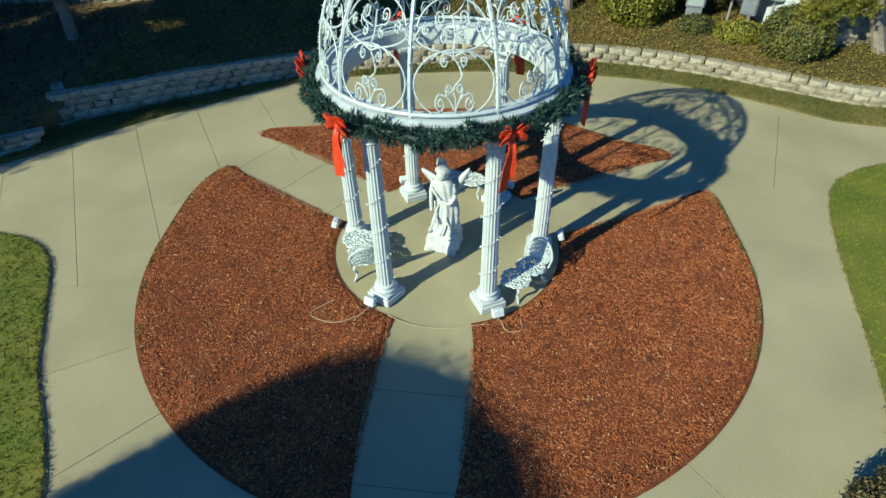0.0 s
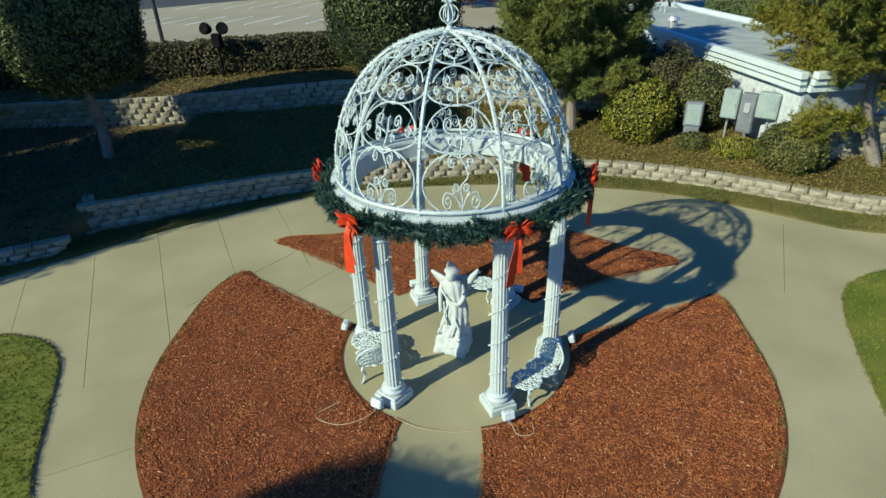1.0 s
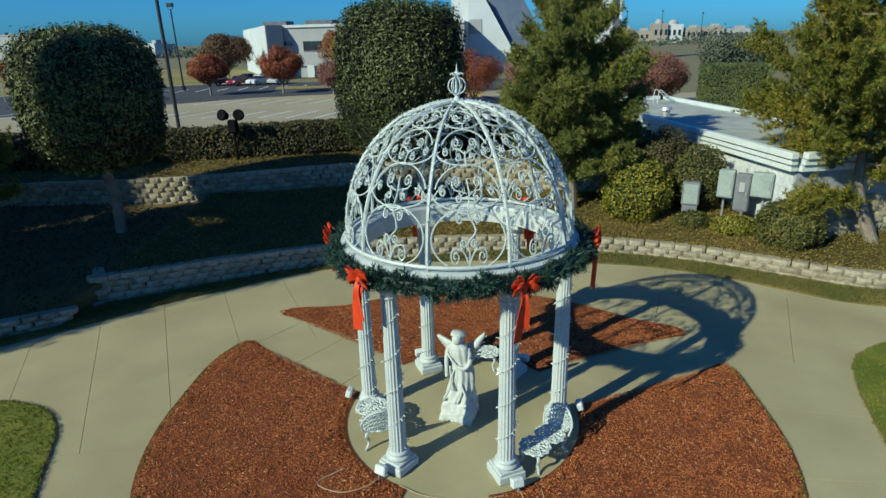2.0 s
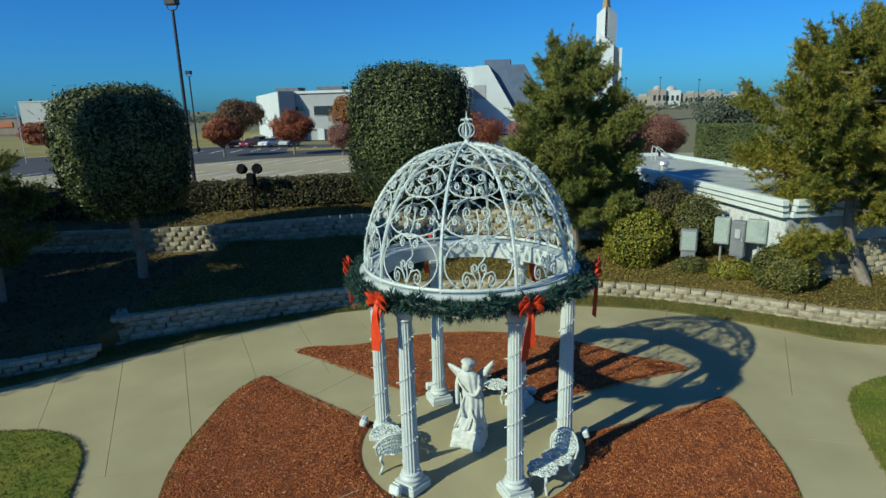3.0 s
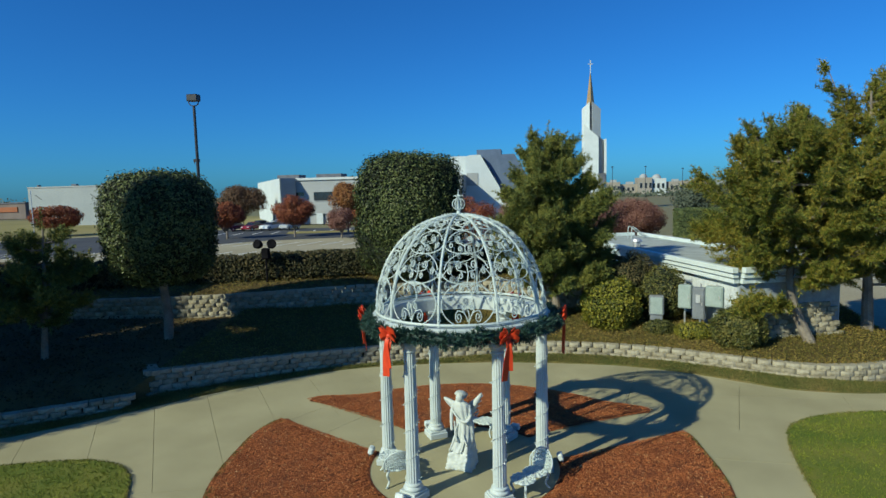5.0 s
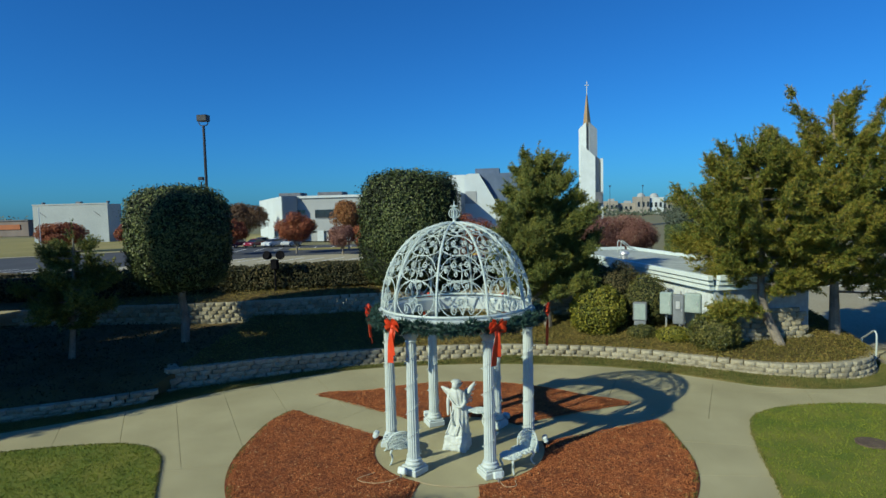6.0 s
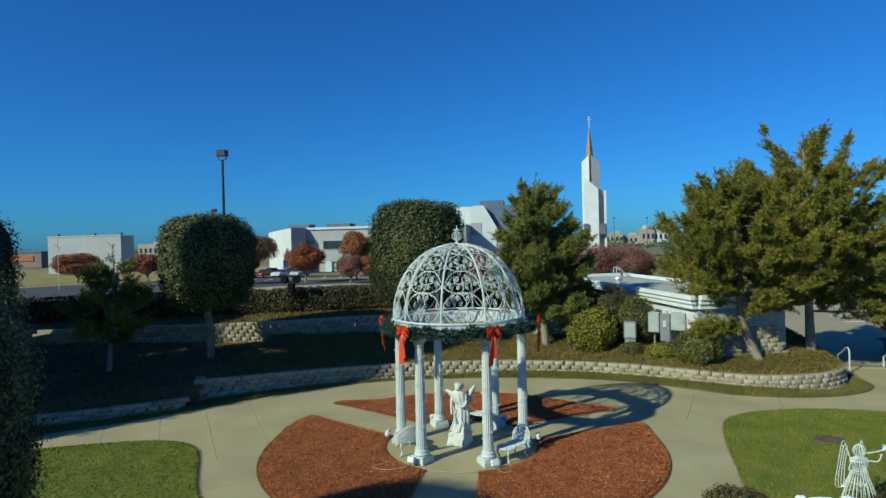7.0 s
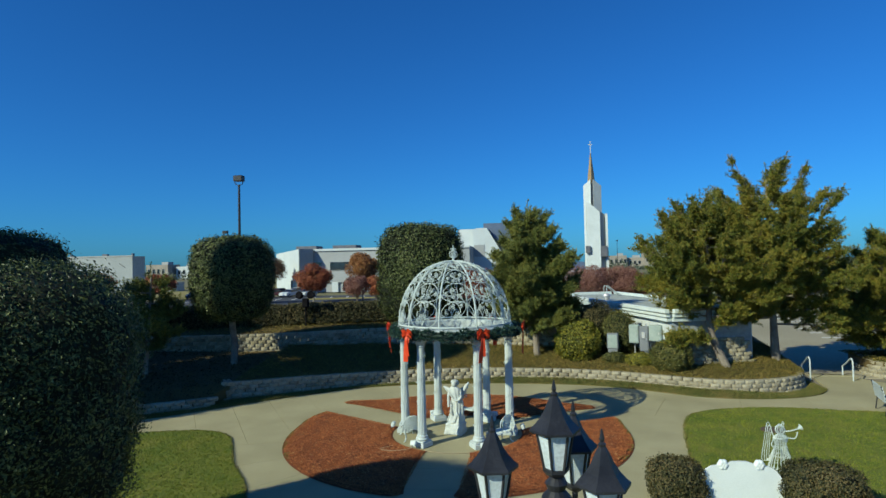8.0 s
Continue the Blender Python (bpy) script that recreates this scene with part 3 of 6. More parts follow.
def make_column():
    bm = bmesh.new()
    prof = [(0.136 - 0.022 * k / 14, 0.34 + 2.62 * k / 14) for k in range(15)]
    lathe(bm, prof, 80, flutes=16, depth=0.09)
    col = part("column", bm, M["white"])
    bm = bmesh.new()
    box(bm, (0, 0, 0.07), (0.46, 0.46, 0.14), 0.015)
    box(bm, (0, 0, 0.165), (0.40, 0.40, 0.05), 0.01)
    part("plinth", bm, M["white"], col)
    bm = bmesh.new()
    lathe(bm, [(0.17, 0.19), (0.195, 0.21), (0.2, 0.24), (0.18, 0.265), (0.155, 0.28), (0.175, 0.30), (0.165, 0.325), (0.14, 0.34)], 28)
    part("base_moulding", bm, M["white"], col, smooth=True)
    bm = bmesh.new()
    lathe(bm, [(0.118, 2.96), (0.135, 2.985), (0.118, 3.01), (0.125, 3.03), (0.165, 3.08), (0.175, 3.11), (0.13, 3.12)], 28)
    box(bm, (0, 0, 3.15), (0.36, 0.36, 0.07), 0.01)
    part("capital", bm, M["white"], col)
    bm = bmesh.new()
    coil = [Vector(((0.143 - 0.02 * k / 150) * math.cos(a), (0.143 - 0.02 * k / 150) * math.sin(a), 0.40 + 2.6 * k / 150)) for k in range(151) for a in [2 * math.pi * 4.5 * k / 150]]
    tube(bm, coil, 0.0035, 4)
    part("light_string", bm, M["wire"], col, "thin wire of fairy lights wound round the shaft")
    bm = bmesh.new()
    r = random.Random(5)
    for p in coil[::2]:
        d = Vector((p.x, p.y, r.uniform(-0.1, 0.1))).normalized()
        tube(bm, [p, p + d * r.uniform(0.02, 0.05)], 0.009, 4, 0.004)
    tagged(part("bulb_string", bm, M["bulb"], col, "small clear bulbs"), kind="stuff")
    return col


first = make_column()
first.parent = gazebo
for k in range(6):
    a = radians(60 * k)
    m = pose(R_COL * math.cos(a), R_COL * math.sin(a), 0, 0, 0, 60 * k + 90)
    if k == 0:
        first.matrix_basis = m
    else:
        copy_thing(first, m)

bm = bmesh.new()
prof = [(1.56, 3.19), (1.86, 3.19), (1.88, 3.22), (1.86, 3.26), (1.86, 3.40), (1.90, 3.44), (1.90, 3.48), (1.84, 3.50), (1.58, 3.50), (1.56, 3.46)]
seg = 96
rings = [[bm.verts.new((r * math.cos(2 * math.pi * k / seg), r * math.sin(2 * math.pi * k / seg), z)) for k in range(seg)] for r, z in prof]
for i in range(len(prof)):
    a, b = rings[i], rings[(i + 1) % len(prof)]
    for k in range(seg):
        bm.faces.new((a[k], a[(k + 1) % seg], b[(k + 1) % seg], b[k]))
part("ring_beam", bm, M["white"], gazebo, "plain white ring beam", smooth=False)


def on_dome(ang, v, out=0.0):
    """A point on the dome: bearing in radians, v from 0 at the ring to 1 at the crown."""
    e = v * math.pi / 2 * 0.985
    r = (R_DOME + out - 0.04) * math.cos(e) ** 0.92
    return Vector((r * math.cos(ang), r * math.sin(ang), Z_RING + 0.02 + (DOME_H + out) * math.sin(e)))


RIBS, RIB0 = 10, 11.0
bm = bmesh.new()
tube(bm, [on_dome(0, k / 24) for k in range(25)], 0.029, 6)
rib = part("rib", bm, M["iron_white"], gazebo)
rib.matrix_basis = pose(0, 0, 0, 0, 0, RIB0)
bm = bmesh.new()
r = random.Random(8)
for k in range(90):
    p = on_dome(r.uniform(-0.02, 0.02), r.uniform(0, 0.98))
    d = (p - Vector((0, 0, 3.3))).normalized() + Vector((r.uniform(-.9, .9), r.uniform(-.9, .9), r.uniform(-.9, .9)))
    tube(bm, [p, p + d.normalized() * r.uniform(0.03, 0.06)], 0.010, 4, 0.005)
tagged(part("bulb_string", bm, M["bulb"], rib, "fairy light bulbs clipped to the rib"), kind="stuff")
for name, v in (("dome_ring", 0.012), ("crown_ring", 0.985)):
    bm = bmesh.new()
    tube(bm, [on_dome(2 * math.pi * k / 60, v) for k in range(60)], 0.03, 6, closed=True)
    part(name, bm, M["iron_white"], gazebo)
HALF = math.pi / RIBS


def bay_curve(pts, per=5):
    """A smooth line in bay coordinates: u from -1 to 1 between the ribs, v up the dome."""
    return [on_dome(p.x * HALF * 0.97, p.y) for p in spline(pts, per)]


def spiral(cu, cv, r0, r1, a0, turns, aspect, n=20):
    out = []
    for k in range(n + 1):
        t = k / n
        a, r = a0 + 2 * math.pi * turns * t, r0 + (r1 - r0) * t
        out.append((cu + r * math.cos(a) * aspect, cv + r * math.sin(a)))
    return out


def make_bay():
    bm = bmesh.new()
    lines = []

    def ring(cv, ru, rv, a0, a1, n=18):
        """Part of an oval on the bay's axis, angles in degrees from the right-hand rib."""
        return [(ru * math.cos(radians(a0 + (a1 - a0) * k / n)), cv + rv * math.sin(radians(a0 + (a1 - a0) * k / n))) for k in range(n + 1)]
    # a great hoop between the ribs, three half hoops above it
    lines += [ring(0.135, 0.93, 0.135, -62, 242, 30), ring(0.335, 0.97, 0.075, 180, 360), ring(0.335, 0.90, 0.135, 8, 172), ring(0.535, 0.97, 0.07, 180, 360), ring(0.555, 0.86, 0.115, 10, 170), ring(0.735, 0.96, 0.055, 180, 360), ring(0.75, 0.8, 0.08, 15, 165)]
    # S-shaped stem that climbs the hoop
    lines += [[(0.0, 0.01), (0.02, 0.075), (-0.02, 0.125), (0.16, 0.165), (0.12, 0.205), (0.0, 0.245), (0.0, 0.275)], [(0, 0.27), (0.05, 0.33), (0, 0.40)], [(0, 0.46), (0, 0.54)], [(0, 0.665), (0, 0.72)]]
    for s in (-1, 1):
        lines += [spiral(s * 0.33, 0.062, 0.040, 0.008, math.pi / 2, -s * 1.5, 3.2, 24), [(s * 0.02, 0.035), (s * 0.14, 0.085), (s * 0.33, 0.102)],
                  spiral(s * 0.12, 0.118, 0.026, 0.006, -math.pi / 2, s * 1.4, 3.6),
                  [(s * 0.02, 0.245), (s * 0.30, 0.262), (s * 0.52, 0.235)], spiral(s * 0.22, 0.228, 0.028, 0.006, math.pi / 2, -s * 1.4, 3.4),
                  # middle tier: paired scrolls in the half hoop
                  spiral(s * 0.30, 0.385, 0.036, 0.007, -math.pi / 2, s * 1.5, 3.8, 24), [(s * 0.02, 0.335), (s * 0.15, 0.343), (s * 0.30, 0.349)],
                  spiral(s * 0.24, 0.315, 0.024, 0.006, math.pi / 2, s * 1.3, 3.6), spiral(s * 0.66, 0.345, 0.026, 0.006, math.pi / 2, -s * 1.3, 3.4),
                  [(s * 0.98, 0.30), (s * 0.82, 0.345), (s * 0.66, 0.371)],
                  # third tier
                  spiral(s * 0.32, 0.585, 0.032, 0.007, -math.pi / 2, s * 1.5, 5.0, 24), [(s * 0.02, 0.525), (s * 0.16, 0.545), (s * 0.32, 0.553)],
                  spiral(s * 0.24, 0.505, 0.022, 0.006, math.pi / 2, s * 1.3, 4.6), spiral(s * 0.66, 0.535, 0.024, 0.006, math.pi / 2, -s * 1.3, 4.6),
                  # top tier
                  spiral(s * 0.36, 0.765, 0.028, 0.007, -math.pi / 2, s * 1.4, 7.5), [(s * 0.03, 0.715), (s * 0.18, 0.73), (s * 0.36, 0.737)],
                  [(s * 0.98, 0.86), (s * 0.5, 0.84), (s * 0.1, 0.88)]]
    r = random.Random(4)
    bulbs = bmesh.new()
    for ln in lines:
        pts = bay_curve(ln, 2 if len(ln) > 10 else 6)
        tube(bm, pts, 0.0115, 5)
        for p in pts:
            if r.random() < 0.22:
                d = (p - Vector((0, 0, 3.0))).normalized() + Vector((r.uniform(-1, 1), r.uniform(-1, 1), r.uniform(-1, 1)))
                tube(bulbs, [p, p + d.normalized() * r.uniform(0.025, 0.05)], 0.008, 4, 0.004)
    bay = part("scroll_panel", bm, M["iron_white"], gazebo, "wrought iron scrollwork wound with fairy lights")
    tagged(part("bulb_string", bulbs, M["bulb"], bay, "small clear bulbs"), kind="stuff")
    return bay


bay = make_bay()
bay.matrix_basis = pose(0, 0, 0, 0, 0, RIB0 + 18)
for k in range(1, RIBS):
    copy_thing(rib, pose(0, 0, 0, 0, 0, RIB0 + 36 * k))
    copy_thing(bay, pose(0, 0, 0, 0, 0, RIB0 + 18 + 36 * k))
bm = bmesh.new()
z = Z_RING + DOME_H
lathe(bm, [(0.10, z - 0.03), (0.11, z + 0.02), (0.05, z + 0.05), (0.035, z + 0.10), (0.06, z + 0.13), (0.03, z + 0.16), (0.02, z + 0.36), (0.045, z + 0.40), (0.045, z + 0.43), (0.015, z + 0.46), (0.006, z + 0.56)], 14)
for k in range(6):
    a = radians(60 * k)
    arm = spline([(0.03, 0.13), (0.10, 0.17), (0.13, 0.25), (0.10, 0.33), (0.03, 0.38), (0.06, 0.43), (0.10, 0.41)], 5)
    tube(bm, [(p.x * math.cos(a), p.x * math.sin(a), z + p.y) for p in arm], 0.011, 5)
part("finial", bm, M["iron_white"], gazebo, "crown-shaped iron finial", smooth=False)

# garland and bows on the ring beam
garland = thing("garland", (0, 0, 0), "thick green artificial fir garland round the gazebo's ring beam", "garland")
bm = bmesh.new()
tube(bm, [(1.99 * math.cos(a), 1.99 * math.sin(a), 3.35 + 0.03 * math.sin(9 * a)) for a in [2 * math.pi * k / 90 for k in range(90)]], 0.075, 7, closed=True)
part("core", bm, M["garland"], garland)
pts, dirs = [], []
for k in range(2600):
    a, b = rng.uniform(0, 2 * math.pi), rng.uniform(0, 2 * math.pi)
    rad = 0.06 + 0.05 * rng.random() + 0.04 * math.sin(a * 23)
    o = Vector((math.cos(a) * math.cos(b), math.sin(a) * math.cos(b), math.sin(b)))
    pts.append((1.99 * math.cos(a) + o.x * rad, 1.99 * math.sin(a) + o.y * rad, 3.35 + 0.03 * math.sin(9 * a) + o.z * rad))
    dirs.append(o)
needles("needles", pts, dirs, 0.12, 0.011, 8, M["garland"], garland, rng, 0.55)


def strip(bm, line, width, across, thick=0.008):
    """A ribbon along a line, with a little thickness."""
    w = Vector(across).normalized() * width / 2
    n = len(line)
    rows = []
    for i, p in enumerate(line):
        d = line[min(i + 1, n - 1)] - line[max(i - 1, 0)]
        o = d.cross(w).normalized() * thick / 2
        rows.append([bm.verts.new(p + w + o), bm.verts.new(p - w + o), bm.verts.new(p - w - o), bm.verts.new(p + w - o)])
    for a, b in zip(rows, rows[1:]):
        for k in range(4):
            bm.faces.new((a[k], a[(k + 1) % 4], b[(k + 1) % 4], b[k]))
    bm.faces.new(rows[0][::-1])
    bm.faces.new(rows[-1])


def make_bow():
    """Bow in its own axes: x across, y away from the beam, z up; the knot at the origin."""
    bow = thing("red_bow", label="big red ribbon bow with long tails tied on the garland", category="bow", group="bows on the gazebo")
    for s in (-1, 1):
        for tip, lift, wide in ((0.20, 0.09, 0.10), (0.19, -0.05, 0.10), (0.12, 0.17, 0.09), (0.13, 0.02, 0.11)):
            bm = bmesh.new()
            loop = spline([(0, 0.02, 0), (s * tip * 0.5, 0.12, lift * 0.6 + 0.05), (s * tip, 0.10, lift), (s * tip * 0.6, 0.02, lift * 0.5 - 0.05), (0, 0.0, -0.01)], 6)
            strip(bm, loop, wide, (0, 0.45, 1) if lift < 0.15 else (0.5, 0.6, 0.6))
            part("loop", bm, M["ribbon"], bow)
    for x0, x1, ln, wide in ((-0.03, 0.10, 0.80, 0.145), (0.03, -0.02, 0.62, 0.10)):
        bm = bmesh.new()
        fall = spline([(x0 * 0.3, 0.03, 0), (x0 * 0.6 + x1 * 0.2, 0.09, -0.16), (x1 * 0.6, 0.08, -0.42), (x1, 0.06, -ln)], 7)
        strip(bm, fall, wide, (1, 0.3 if x1 > 0 else -0.35, 0))
        part("tail", bm, M["ribbon"], bow)
    bm = bmesh.new()
    bmesh.ops.create_icosphere(bm, subdivisions=2, radius=0.06, matrix=pose(0, 0.04, 0))
    part("knot", bm, M["ribbon"], bow, smooth=True)
    return bow


bow = make_bow()
for k, off in enumerate((3, 0, 0, 0, -3, 0)):
    a = 60 * k + off
    m = pose(2.1 * math.cos(radians(a)), 2.1 * math.sin(radians(a)), 3.36, 0, 0, a - 90)
    if k == 0:
        bow.matrix_basis = m
    else:
        copy_thing(bow, m)


# ---- angel statue ----
def make_statue():
    bm = bmesh.new()
    # rough rock foot
    seg = 56
    rows = []
    for k in range(84):
        z = 1.52 * k / 83
        if z < 0.36:
            t = z / 0.36
            rx, ry, cx, cy = 0.275 - 0.05 * t * t, 0.24 - 0.055 * t * t, 0.02 * t, 0.0
        else:
            t = (z - 0.36) / 1.16
            prof = [(0.0, 0.235, 0.19), (0.2, 0.205, 0.165), (0.42, 0.185, 0.15), (0.56, 0.165, 0.13), (0.68, 0.145, 0.115), (0.82, 0.165, 0.12), (0.92, 0.17, 0.105), (0.97, 0.10, 0.075), (1.0, 0.055, 0.055)]
            for (t0, a0, b0), (t1, a1, b1) in zip(prof, prof[1:]):
                if t0 <= t <= t1:
                    q = (t - t0) / (t1 - t0)
                    rx, ry = a0 + (a1 - a0) * q, b0 + (b1 - b0) * q
            cx, cy = 0.07 * math.sin(t * 3.4), 0.03 * math.sin(t * 5)
        ring = []
        for j in range(seg):
            a = 2 * math.pi * j / seg
            if z < 0.36:
                f = 1 + 0.15 * blob(math.cos(a) * 2, math.sin(a) * 2, z * 5, 1.6) + 0.07 * blob(math.cos(a) * 5, math.sin(a) * 5, z * 13, 1.7)
                q = max(abs(math.cos(a)), abs(math.sin(a))) ** -0.95
                f *= q
            else:
                fold = 0.17 * max(1 - t, 0) ** 0.8 + 0.04
                f = 1 + fold * (math.sin(6 * a + 4.0 * t + 2.0 * math.sin(3 * t)) * 0.6 + 0.5 * math.sin(11 * a - 3 * t)) + 0.12 * (1 - t) * blob(math.cos(a) * 2, math.sin(a) * 2, t * 5)
            ring.append(bm.verts.new((cx + rx * f * math.cos(a), cy + ry * f * math.sin(a), z)))
        rows.append(ring)
    for a, b in zip(rows, rows[1:]):
        for j in range(seg):
            bm.faces.new((a[j], a[(j + 1) % seg], b[(j + 1) % seg], b[j]))
    bm.faces.new(rows[0][::-1])
    bm.faces.new(rows[-1])
    # head with hair, bowed
    bmesh.ops.create_uvsphere(bm, u_segments=18, v_segments=12, radius=1, matrix=Matrix.LocRotScale((0.0, -0.045, 1.575), None, (0.085, 0.10, 0.115)))
    bmesh.ops.create_uvsphere(bm, u_segments=20, v_segments=14, radius=1, matrix=Matrix.LocRotScale((0.0, 0.02, 1.60), None, (0.105, 0.10, 0.10)))
    for k in range(9):      # waves of hair drawn back to the nape
        a = radians(-80 + 20 * k)
        tube(bm, spline([(0.05 * math.sin(a), -0.10, 1.64 + 0.03 * math.cos(a)), (0.11 * math.sin(a), -0.01, 1.62 + 0.08 * math.cos(a)), (0.10 * math.sin(a), 0.09, 1.59 + 0.05 * math.cos(a)), (0.05 * math.sin(a), 0.115, 1.50)], 4), 0.022, 6, 0.016)
    bmesh.ops.create_uvsphere(bm, u_segments=12, v_segments=8, radius=0.055, matrix=Matrix.Translation((0.0, 0.11, 1.55)))
    # arms, one hanging, one across the robe
    tube(bm, spline([(-0.15, 0.0, 1.40), (-0.19, -0.03, 1.20), (-0.185, -0.07, 1.02), (-0.16, -0.13, 0.84)], 6), 0.047, 8, 0.03)
    tube(bm, spline([(0.16, 0.0, 1.40), (0.22, -0.05, 1.20), (0.16, -0.14, 1.08), (0.02, -0.15, 1.10)], 6), 0.047, 8, 0.03)
    # robe swags
    for x, z0, z1, bow in ((-0.14, 1.05, 0.38, 0.05), (-0.04, 1.0, 0.62, -0.04), (0.05, 0.98, 0.36, 0.06), (0.13, 0.92, 0.55, -0.03)):
        tube(bm, spline([(x * 0.8, -0.10, z0), (x + bow, -0.15, (z0 + z1) / 2), (x * 1.3 - bow * 0.5, -0.17, z1)], 5), 0.013, 6, 0.022)
    tube(bm, spline([(-0.17, -0.08, 1.30), (0.0, -0.16, 1.14), (0.16, -0.10, 1.0), (0.19, 0.06, 0.95)], 6), 0.020, 6)
    # wings: thick curved blades of feathers
    for s in (-1, 1):
        out = spline([(0.05, 1.26), (0.16, 1.36), (0.30, 1.40), (0.46, 1.42), (0.43, 1.34), (0.32, 1.24), (0.20, 1.12), (0.10, 1.02), (0.04, 1.06)], 4) if s < 0 else spline([(0.05, 1.28), (0.13, 1.40), (0.24, 1.49), (0.37, 1.62), (0.36, 1.50), (0.30, 1.36), (0.25, 1.22), (0.18, 1.08), (0.10, 1.0), (0.04, 1.06)], 4)
        front, rear = [], []
        for p in out[:-1]:
            y = 0.11 + 0.28 * p.x
            front.append(bm.verts.new((s * p.x, y - 0.018, p.y)))
            rear.append(bm.verts.new((s * p.x * 0.98, y + 0.03, p.y)))
        n = len(front)
        for k in range(n):
            bm.faces.new((front[k], front[(k + 1) % n], rear[(k + 1) % n], rear[k]))
        bm.faces.new(front)
        bm.faces.new(rear[::-1])
        for k in range(5 if s > 0 else 0):
            t = k / 4
            tube(bm, spline([(s * (0.08 + 0.05 * t), 0.13, 1.32 - 0.28 * t), (s * (0.24 + 0.05 * t), 0.19, 1.42 - 0.25 * t), (s * (0.40 - 0.14 * t), 0.23, 1.56 - 0.48 * t)], 4), 0.018, 5, 0.012)
    bmesh.ops.scale(bm, vec=(1.08, 1.08, 1.0), verts=bm.verts[:])
    return part("angel_statue", bm, M["statue"], smooth=True)


statue = tagged(make_statue(), "white stone robed angel statue with spread wings on a rock base", "statue")
statue.matrix_basis = pose(-0.04, -0.05, 0.004, 0, 0, -14)


# ---- cast seats under the dome ----
def make_seat():
    """A low cast seat: two scalloped discs side by side along x, with a fan-shaped lacy back across the end at +x."""
    ob = thing("garden_bench", label="white lacy cast-iron garden seat with scalloped lobes and a fan back", category="bench", group="seats under the gazebo")
    top = 0.43
    for cx in (-0.25, 0.25):
        bm = bmesh.new()
        rim = []
        for k in range(60):
            a = 2 * math.pi * k / 60
            f = 0.29 * (1 + 0.055 * math.cos(12 * a))
            rim.append((cx + f * math.cos(a), f * math.sin(a), top))
        tube(bm, rim, 0.022, 5, closed=True)
        for f in (0.86, 0.62, 0.34):
            tube(bm, [(cx + (x - cx) * f, y * f, z) for x, y, z in rim[::2]], 0.019, 4, closed=True)
        for k in range(12):
            a = 2 * math.pi * k / 12
            tube(bm, [(cx + 0.03 * math.cos(a), 0.03 * math.sin(a), top), (cx + 0.14 * math.cos(a + 0.2), 0.14 * math.sin(a + 0.2), top), (cx + 0.285 * math.cos(a), 0.285 * math.sin(a), top)], 0.019, 4)
            c = Vector((cx + 0.215 * math.cos(a + 0.26), 0.215 * math.sin(a + 0.26), top))
            tube(bm, [c + Vector((0.04 * math.cos(b), 0.04 * math.sin(b), 0)) for b in [2 * math.pi * j / 8 for j in range(8)]], 0.015, 4, closed=True)
        part("seat", bm, M["iron_white"], ob)
    for x, y in ((-0.40, -0.17), (-0.40, 0.17), (0.42, -0.19), (0.42, 0.19)):
        bm = bmesh.new()
        leg = spline([(x * 0.95, y * 0.9, top - 0.01), (x * 1.12, y * 1.3, top - 0.11), (x * 1.0, y * 1.05, top - 0.27), (x * 1.08, y * 1.3, 0.04), (x * 1.16, y * 1.5, 0.018)], 6)
        tube(bm, leg, 0.036, 6, 0.022)
        part("leg", bm, M["iron_white"], ob)
    # fan back, curved round the end of the seat and leaning out
    def fan(u, v):
        """u across from -1 to 1, v up from 0 to 1."""
        half = 0.30 + 0.06 * math.sin(math.pi * v)
        return Vector((0.46 + 0.06 * (1 - u * u) + 0.13 * v, half * u, top - 0.02 + 0.50 * v))

    def edge(u):
        return math.sqrt(max(1 - abs(u) ** 2.6, 0.0))
    bm = bmesh.new()
    tube(bm, [fan(u, edge(u)) for u in [-1 + 2 * k / 30 for k in range(31)]], 0.022, 6)
    for u in [-0.84 + 0.21 * k for k in range(9)]:
        h = edge(u)
        tube(bm, [fan(u * 0.55, 0.0), fan(u * 0.85 + 0.04, h * 0.4), fan(u, h)], 0.013, 4)
        for f in (0.22, 0.42, 0.62, 0.82):
            c = fan(u * (0.6 + 0.4 * f), h * f)
            tube(bm, [c + Vector((0.012 * math.sin(b), 0.046 * math.cos(b), 0.042 * math.sin(b))) for b in [2 * math.pi * j / 8 for j in range(8)]], 0.0125, 4, closed=True)
    part("backrest", bm, M["iron_white"], ob, "openwork vine pattern back")
    return ob


seat = make_seat()
seat.matrix_basis = pose(-1.42, -0.72, 0.004, 0, 0, -66) @ Matrix.Scale(0.9, 4)
copy_thing(seat, pose(1.42, -1.05, 0.004, 0, 0, 54) @ Matrix.Scale(0.9, 4))
copy_thing(seat, pose(0.16, 1.68, 0.004, 0, 0, 174) @ Matrix.Scale(0.9, 4))


def make_spot():
    ob = thing("floodlight", label="small white ground floodlight beside a column foot", category="floodlight", group="floodlights at the column feet")
    bm = bmesh.new()
    tube(bm, [(0, 0, 0), (0, 0, 0.12)], 0.02, 8)
    part("stake", bm, M["cabinet_dark"], ob)
    bm = bmesh.new()
    box(bm, (0, 0, 0.17), (0.20, 0.11, 0.15), 0.02, pose(0, 0, 0, -18))
    part("housing", bm, M["trim_green"], ob)
    bm = bmesh.new()
    box(bm, (0, 0.062, 0.175), (0.16, 0.012, 0.11), 0.004, pose(0, 0, 0, -18))
    part("lens", bm, M["frost"], ob)
    return ob


